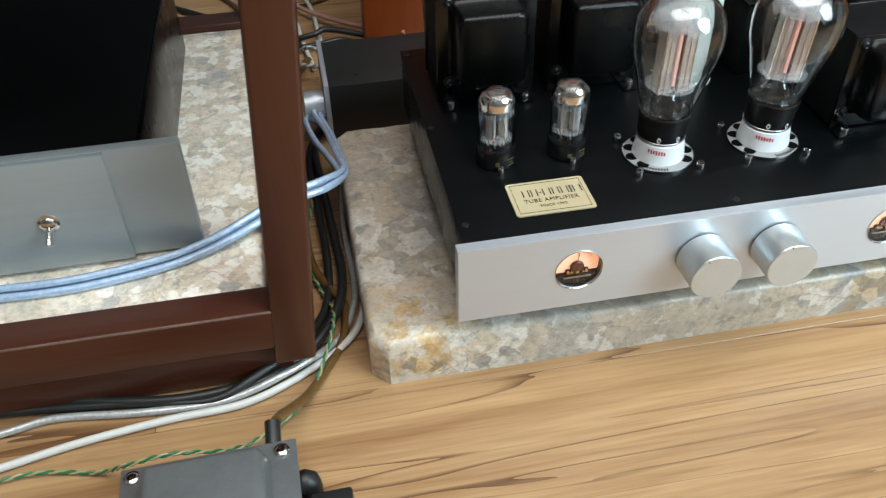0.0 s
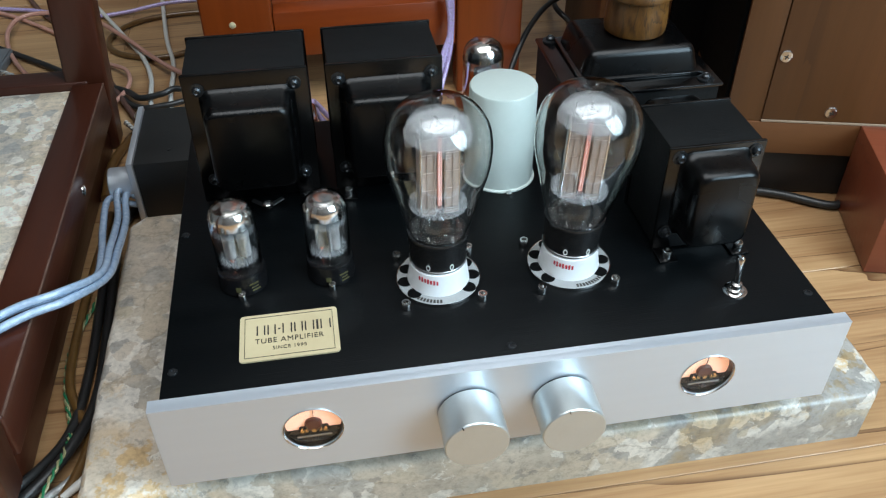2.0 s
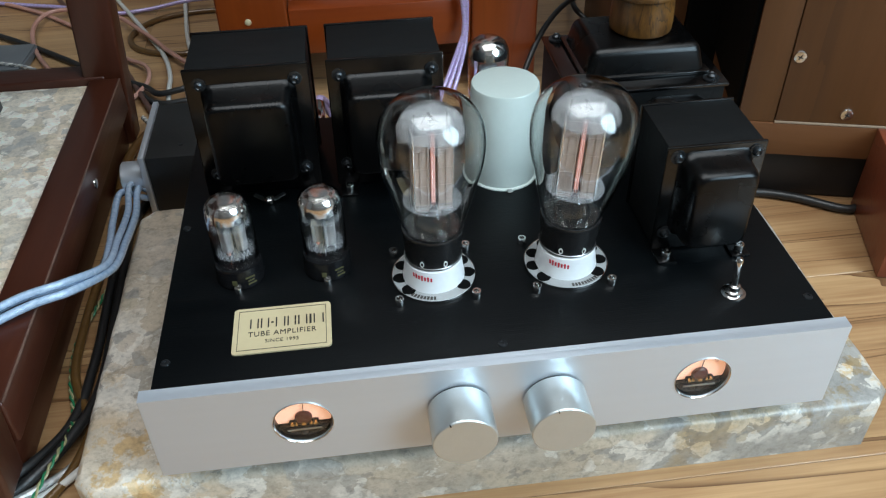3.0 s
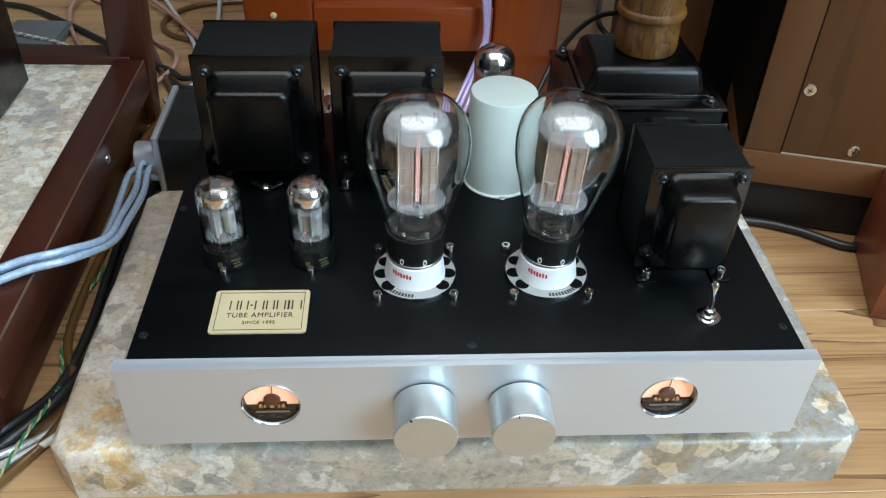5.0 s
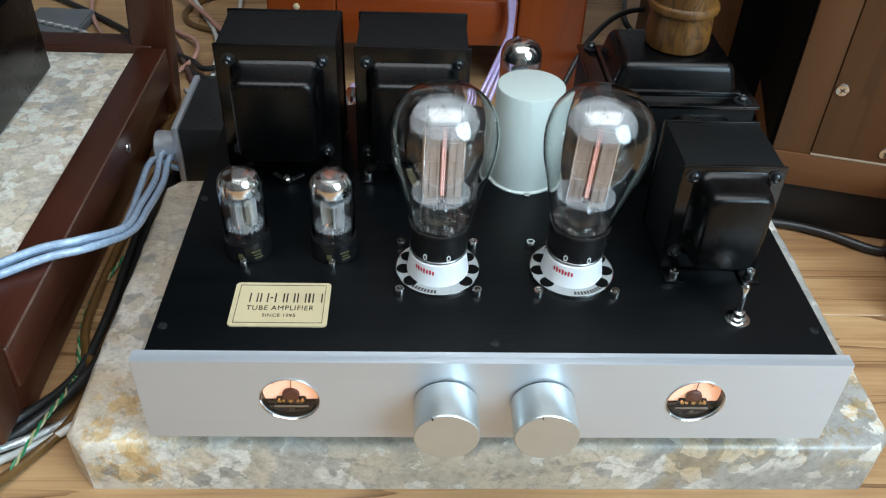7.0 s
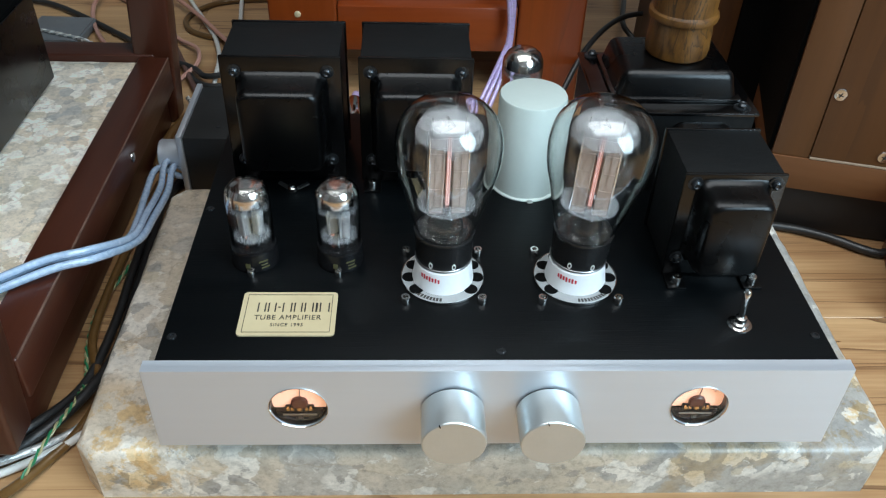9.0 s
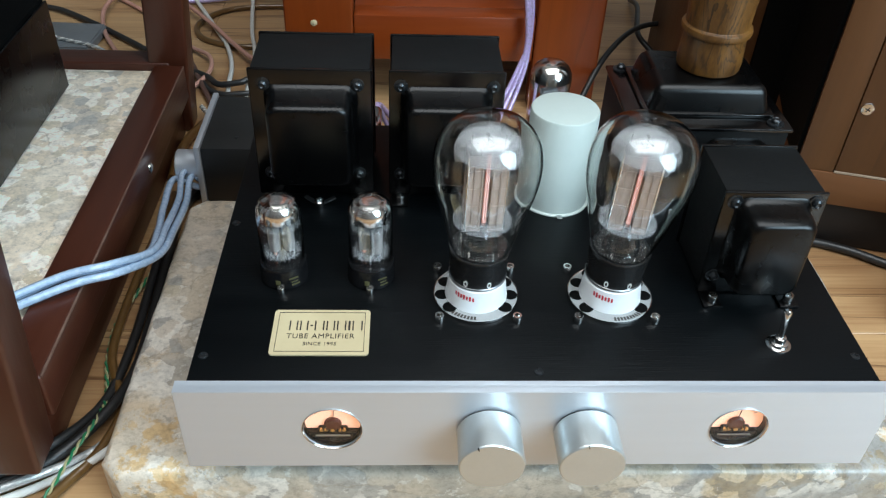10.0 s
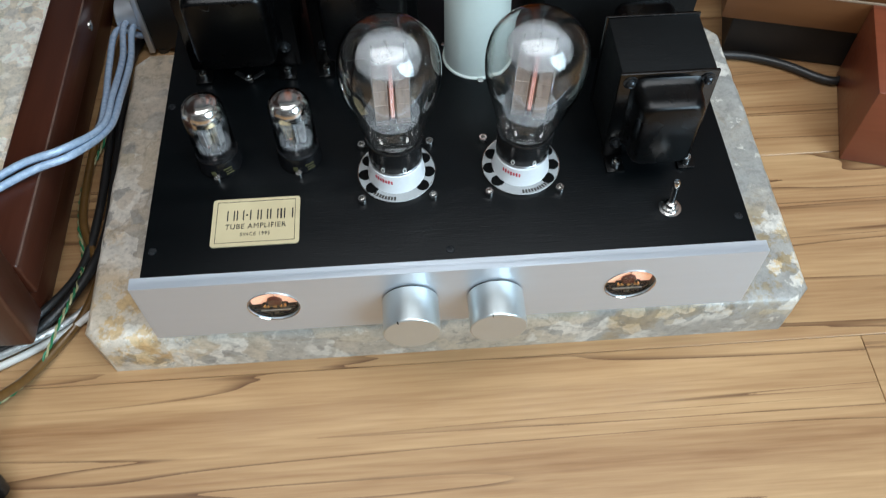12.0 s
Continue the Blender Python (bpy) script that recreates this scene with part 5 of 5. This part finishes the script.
# tangle behind the stand
cable("salmon_cable", [(-0.1550, 0.540, 0.020), (-0.2060, 0.580, 0.014), (-0.2540, 0.6280, 0.012), (-0.2880, 0.6730, 0.012), (-0.3240, 0.7260, 0.014), (-0.3800, 0.7980, 0.014), (-0.4360, 0.8270, 0.012), (-0.4700, 0.8230, 0.010), (-0.4780, 0.7820, 0.008), (-0.4620, 0.7220, 0.006), (-0.4330, 0.6650, 0.005), (-0.4170, 0.6480, 0.005), (-0.39, 0.59, 0.005)], 0.0029, C_PINK, "salmon pink speaker cable looping on the floor")
cable("salmon_cable", [(-0.62, 0.935, 0.004), (-0.5050, 0.8560, 0.005), (-0.4520, 0.8100, 0.005), (-0.4000, 0.7550, 0.005), (-0.3610, 0.7050, 0.005), (-0.3410, 0.6750, 0.006), (-0.3140, 0.6440, 0.010), (-0.3060, 0.6070, 0.010), (-0.3180, 0.5760, 0.006), (-0.335, 0.54, 0.005)], 0.0026, C_PINK, "salmon pink cable curling on the floor")
cable("brown_cable", [(-0.50, 0.95, 0.004), (-0.45, 0.85, 0.004), (-0.392, 0.760, 0.004), (-0.3450, 0.660, 0.005), (-0.3200, 0.600, 0.006), (-0.29, 0.53, 0.005)], 0.0032, C_BROWN, "brown cable on the floor")
cable("white_cord", [(-0.2700, 0.50, 0.004), (-0.2800, 0.5760, 0.006), (-0.2840, 0.6240, 0.006), (-0.2980, 0.6780, 0.006), (-0.3250, 0.7390, 0.006), (-0.3910, 0.8780, 0.006), (-0.45, 1.0, 0.005)], 0.0028, C_WHITE, "white cord on the floor")
cable("white_cord", [(-0.2500, 0.50, 0.004), (-0.2580, 0.5780, 0.006), (-0.2610, 0.6560, 0.006), (-0.2750, 0.7300, 0.006), (-0.2920, 0.8600, 0.006), (-0.31, 1.0, 0.005)], 0.0028, C_WHITE, "white cord on the floor")
cable("coiled_cable", [(-0.15, 0.80, 0.004), (-0.2450, 0.8130, 0.004), (-0.3070, 0.8020, 0.004), (-0.3380, 0.7740, 0.004), (-0.3480, 0.7380, 0.004), (-0.3310, 0.7040, 0.004), (-0.2880, 0.6840, 0.004), (-0.2480, 0.6930, 0.004), (-0.2050, 0.73, 0.004), (-0.19, 0.78, 0.010), (-0.22, 0.83, 0.010)], 0.0036, C_TAN, "amber brown cable coiled on the floor")
cable("lilac_cable", [(-0.60, 0.90, 0.005), (-0.5000, 0.8680, 0.005), (-0.4610, 0.8560, 0.005), (-0.3890, 0.8230, 0.005), (-0.3390, 0.8280, 0.005), (-0.2870, 0.8340, 0.011), (-0.2420, 0.8350, 0.012), (-0.18, 0.845, 0.005)], 0.0027, C_PURPLE, "lilac braided cable lying on the floor")
cable("power_lead", [(-0.62, 0.80, 0.005), (-0.5500, 0.7900, 0.005), (-0.4900, 0.7500, 0.005), (-0.42, 0.69, 0.005), (-0.36, 0.635, 0.005), (-0.3100, 0.5960, 0.008), (-0.2890, 0.5680, 0.012), (-0.2640, 0.5660, 0.016), (-0.2430, 0.5700, 0.018), (-0.17, 0.54, 0.010)], 0.0036, C_BLACK, "black cord trailing over the floor")
cable("power_lead", [(-0.330, 0.625, 0.004), (-0.3080, 0.578, 0.005), (-0.2860, 0.552, 0.008), (-0.2600, 0.550, 0.010), (-0.225, 0.553, 0.010), (-0.18, 0.50, 0.006)], 0.0034, C_BLACK, "black cord trailing over the floor")
cable("amber_cable", [(-0.2750, 0.520, 0.006), (-0.2900, 0.495, 0.006), (-0.2960, 0.478, 0.006), (-0.3010, 0.462, 0.006), (-0.3050, 0.430, 0.006), (-0.3030, 0.385, 0.005)], 0.0048, C_TAN, "amber brown cable beside the control box")
twisted("silver_pair", [(-0.2300, 0.462, 0.030), (-0.2500, 0.470, 0.036), (-0.2740, 0.492, 0.036), (-0.29, 0.53, 0.010)], 0.0014, 0.011, (C_SILVER, C_WHITE), "silver twisted pair behind the control box")
twisted("silver_pair", [(-0.2300, 0.448, 0.020), (-0.2550, 0.462, 0.024), (-0.2800, 0.480, 0.020), (-0.30, 0.52, 0.010)], 0.0014, 0.011, (C_SILVER, C_WHITE), "silver twisted pair behind the control box")
for r, o, q in ((0.0026, 0.0, 0.0), (0.0024, 0.0052, 0.004), (0.0022, 0.0026, -0.007)):
    lc = cable("lilac_cable", [(-0.1015 + 0.4 * o, 0.3350, 0.1120), (-0.1000 + 0.5 * o, 0.3520, 0.1080), (-0.0900 + o, 0.3640, 0.0800 + q), (-0.0550, 0.375 + o, 0.036), (0.0030 + o, 0.420, 0.010), (0.0160 + 0.6 * o + q, 0.465, 0.008), (0.0340 + 0.5 * o + q, 0.500, 0.030), (0.0490 + 0.4 * o + 0.6 * q, 0.520, 0.062), (0.0545 + 0.5 * o, 0.528, 0.088), (0.0520 + o, 0.529, 0.120), (0.0480 + 1.2 * o, 0.529, 0.150), (0.0440 + o, 0.527, 0.200), (0.040 + o, 0.527, 0.26)], r, C_PURPLE, "lilac braided cable hanging in front of the cherry rack")
part("plug", lathe([(0.0035, 0.0), (0.0052, 0.003), (0.0056, 0.020), (0.0056, 0.034), (0.0044, 0.036), (0.0044, 0.0505), (0, 0.0505)], 24, (-0.1010, 0.3370, 0.1120), "-Y"), CHROME, lc, "bright metal plug")
cable("black_lead", [(0.1000, 0.480, 0.005), (0.1190, 0.515, 0.030), (0.1510, 0.560, 0.062), (0.2013, 0.6300, 0.064), (0.2682, 0.6858, 0.050), (0.3347, 0.7786, 0.030), (0.36, 0.9, 0.006)], 0.0032, C_BLACK, "thin black lead running behind the rack")
cable("black_lead", [(0.2500, 0.860, 0.006), (0.2385, 0.7772, 0.030), (0.2140, 0.6686, 0.040), (0.2254, 0.6360, 0.030), (0.25, 0.58, 0.006)], 0.0034, C_BLACK, "black lead on the floor")
cable("black_lead", [(0.2300, 0.300, 0.005), (0.2910, 0.2960, 0.005), (0.3303, 0.2820, 0.005), (0.3740, 0.2560, 0.005), (0.40, 0.285, 0.005)], 0.0040, C_BLACK, "black lead lying below the cabinet")

# small power adapter behind the stand
ad = base("grey_adapter", (-0.497, 0.692, 0.0), -3, "flat grey metal box with a twisted silver lead", "power adapter")
GREY_CASE = plain("grey_case", (0.20, 0.21, 0.22), (0.15, 0.16, 0.17), 0.4, 0.2)
part("case", box(-0.036, 0.036, -0.036, 0.036, 0.0006, 0.0105, 0.0015), GREY_CASE, ad)
part("lid", box(-0.0345, 0.0345, -0.0345, 0.0345, 0.0107, 0.0125, 0.0008), GREY_CASE, ad)
twisted("silver_pair", [(-0.560, 0.700, 0.0150), (-0.530, 0.688, 0.0150), (-0.495, 0.672, 0.0150), (-0.455, 0.658, 0.0130), (-0.430, 0.648, 0.005)], 0.0013, 0.012, (C_SILVER, C_WHITE), "silver twisted pair over the adapter")

# ---------------------------------------------------------------- laminate floor
floor = base("floor", (0, 0, 0), 0, "warm oak laminate floor laid in wide planks", "floor", kind="structure")
part("underlay", box(-1.9, 1.9, -1.85, 1.45, -0.03, -0.0082), VOID, floor)
PW, PL = 0.178, 1.30
pl_me = None
for row in range(-10, 9):
    off = {-1: 0.311, 0: -0.42, 1: 0.62}.get(row, ((row * 0.437) % 1.0) * PL)
    for k in range(-2, 3):
        x1 = off + k * PL
        a, b = max(x1 - PL, -1.9), min(x1, 1.9)
        if b - a < 0.05:
            continue
        if b - a > PL - 1e-4:
            if pl_me is None:
                bm = box(-PL / 2 + 0.0002, PL / 2 - 0.0002, -PW / 2 + 0.0002, PW / 2 - 0.0002, -0.008, 0.0, 0.0005, 1)
                ob = part("plank", bm, FLOOR, floor, smooth=False)
                pl_me = ob.data
            else:
                ob = new("plank", pl_me)
                ob.parent = floor
            ob.location = ((a + b) / 2, row * PW + PW / 2 - 0.0005, 0)
        else:
            ob = part("plank", box(-(b - a) / 2 + 0.0002, (b - a) / 2 - 0.0002, -PW / 2 + 0.0002, PW / 2 - 0.0002, -0.008, 0.0, 0.0005, 1), FLOOR, floor, smooth=False)
            ob.location = ((a + b) / 2, row * PW + PW / 2 - 0.0005, 0)
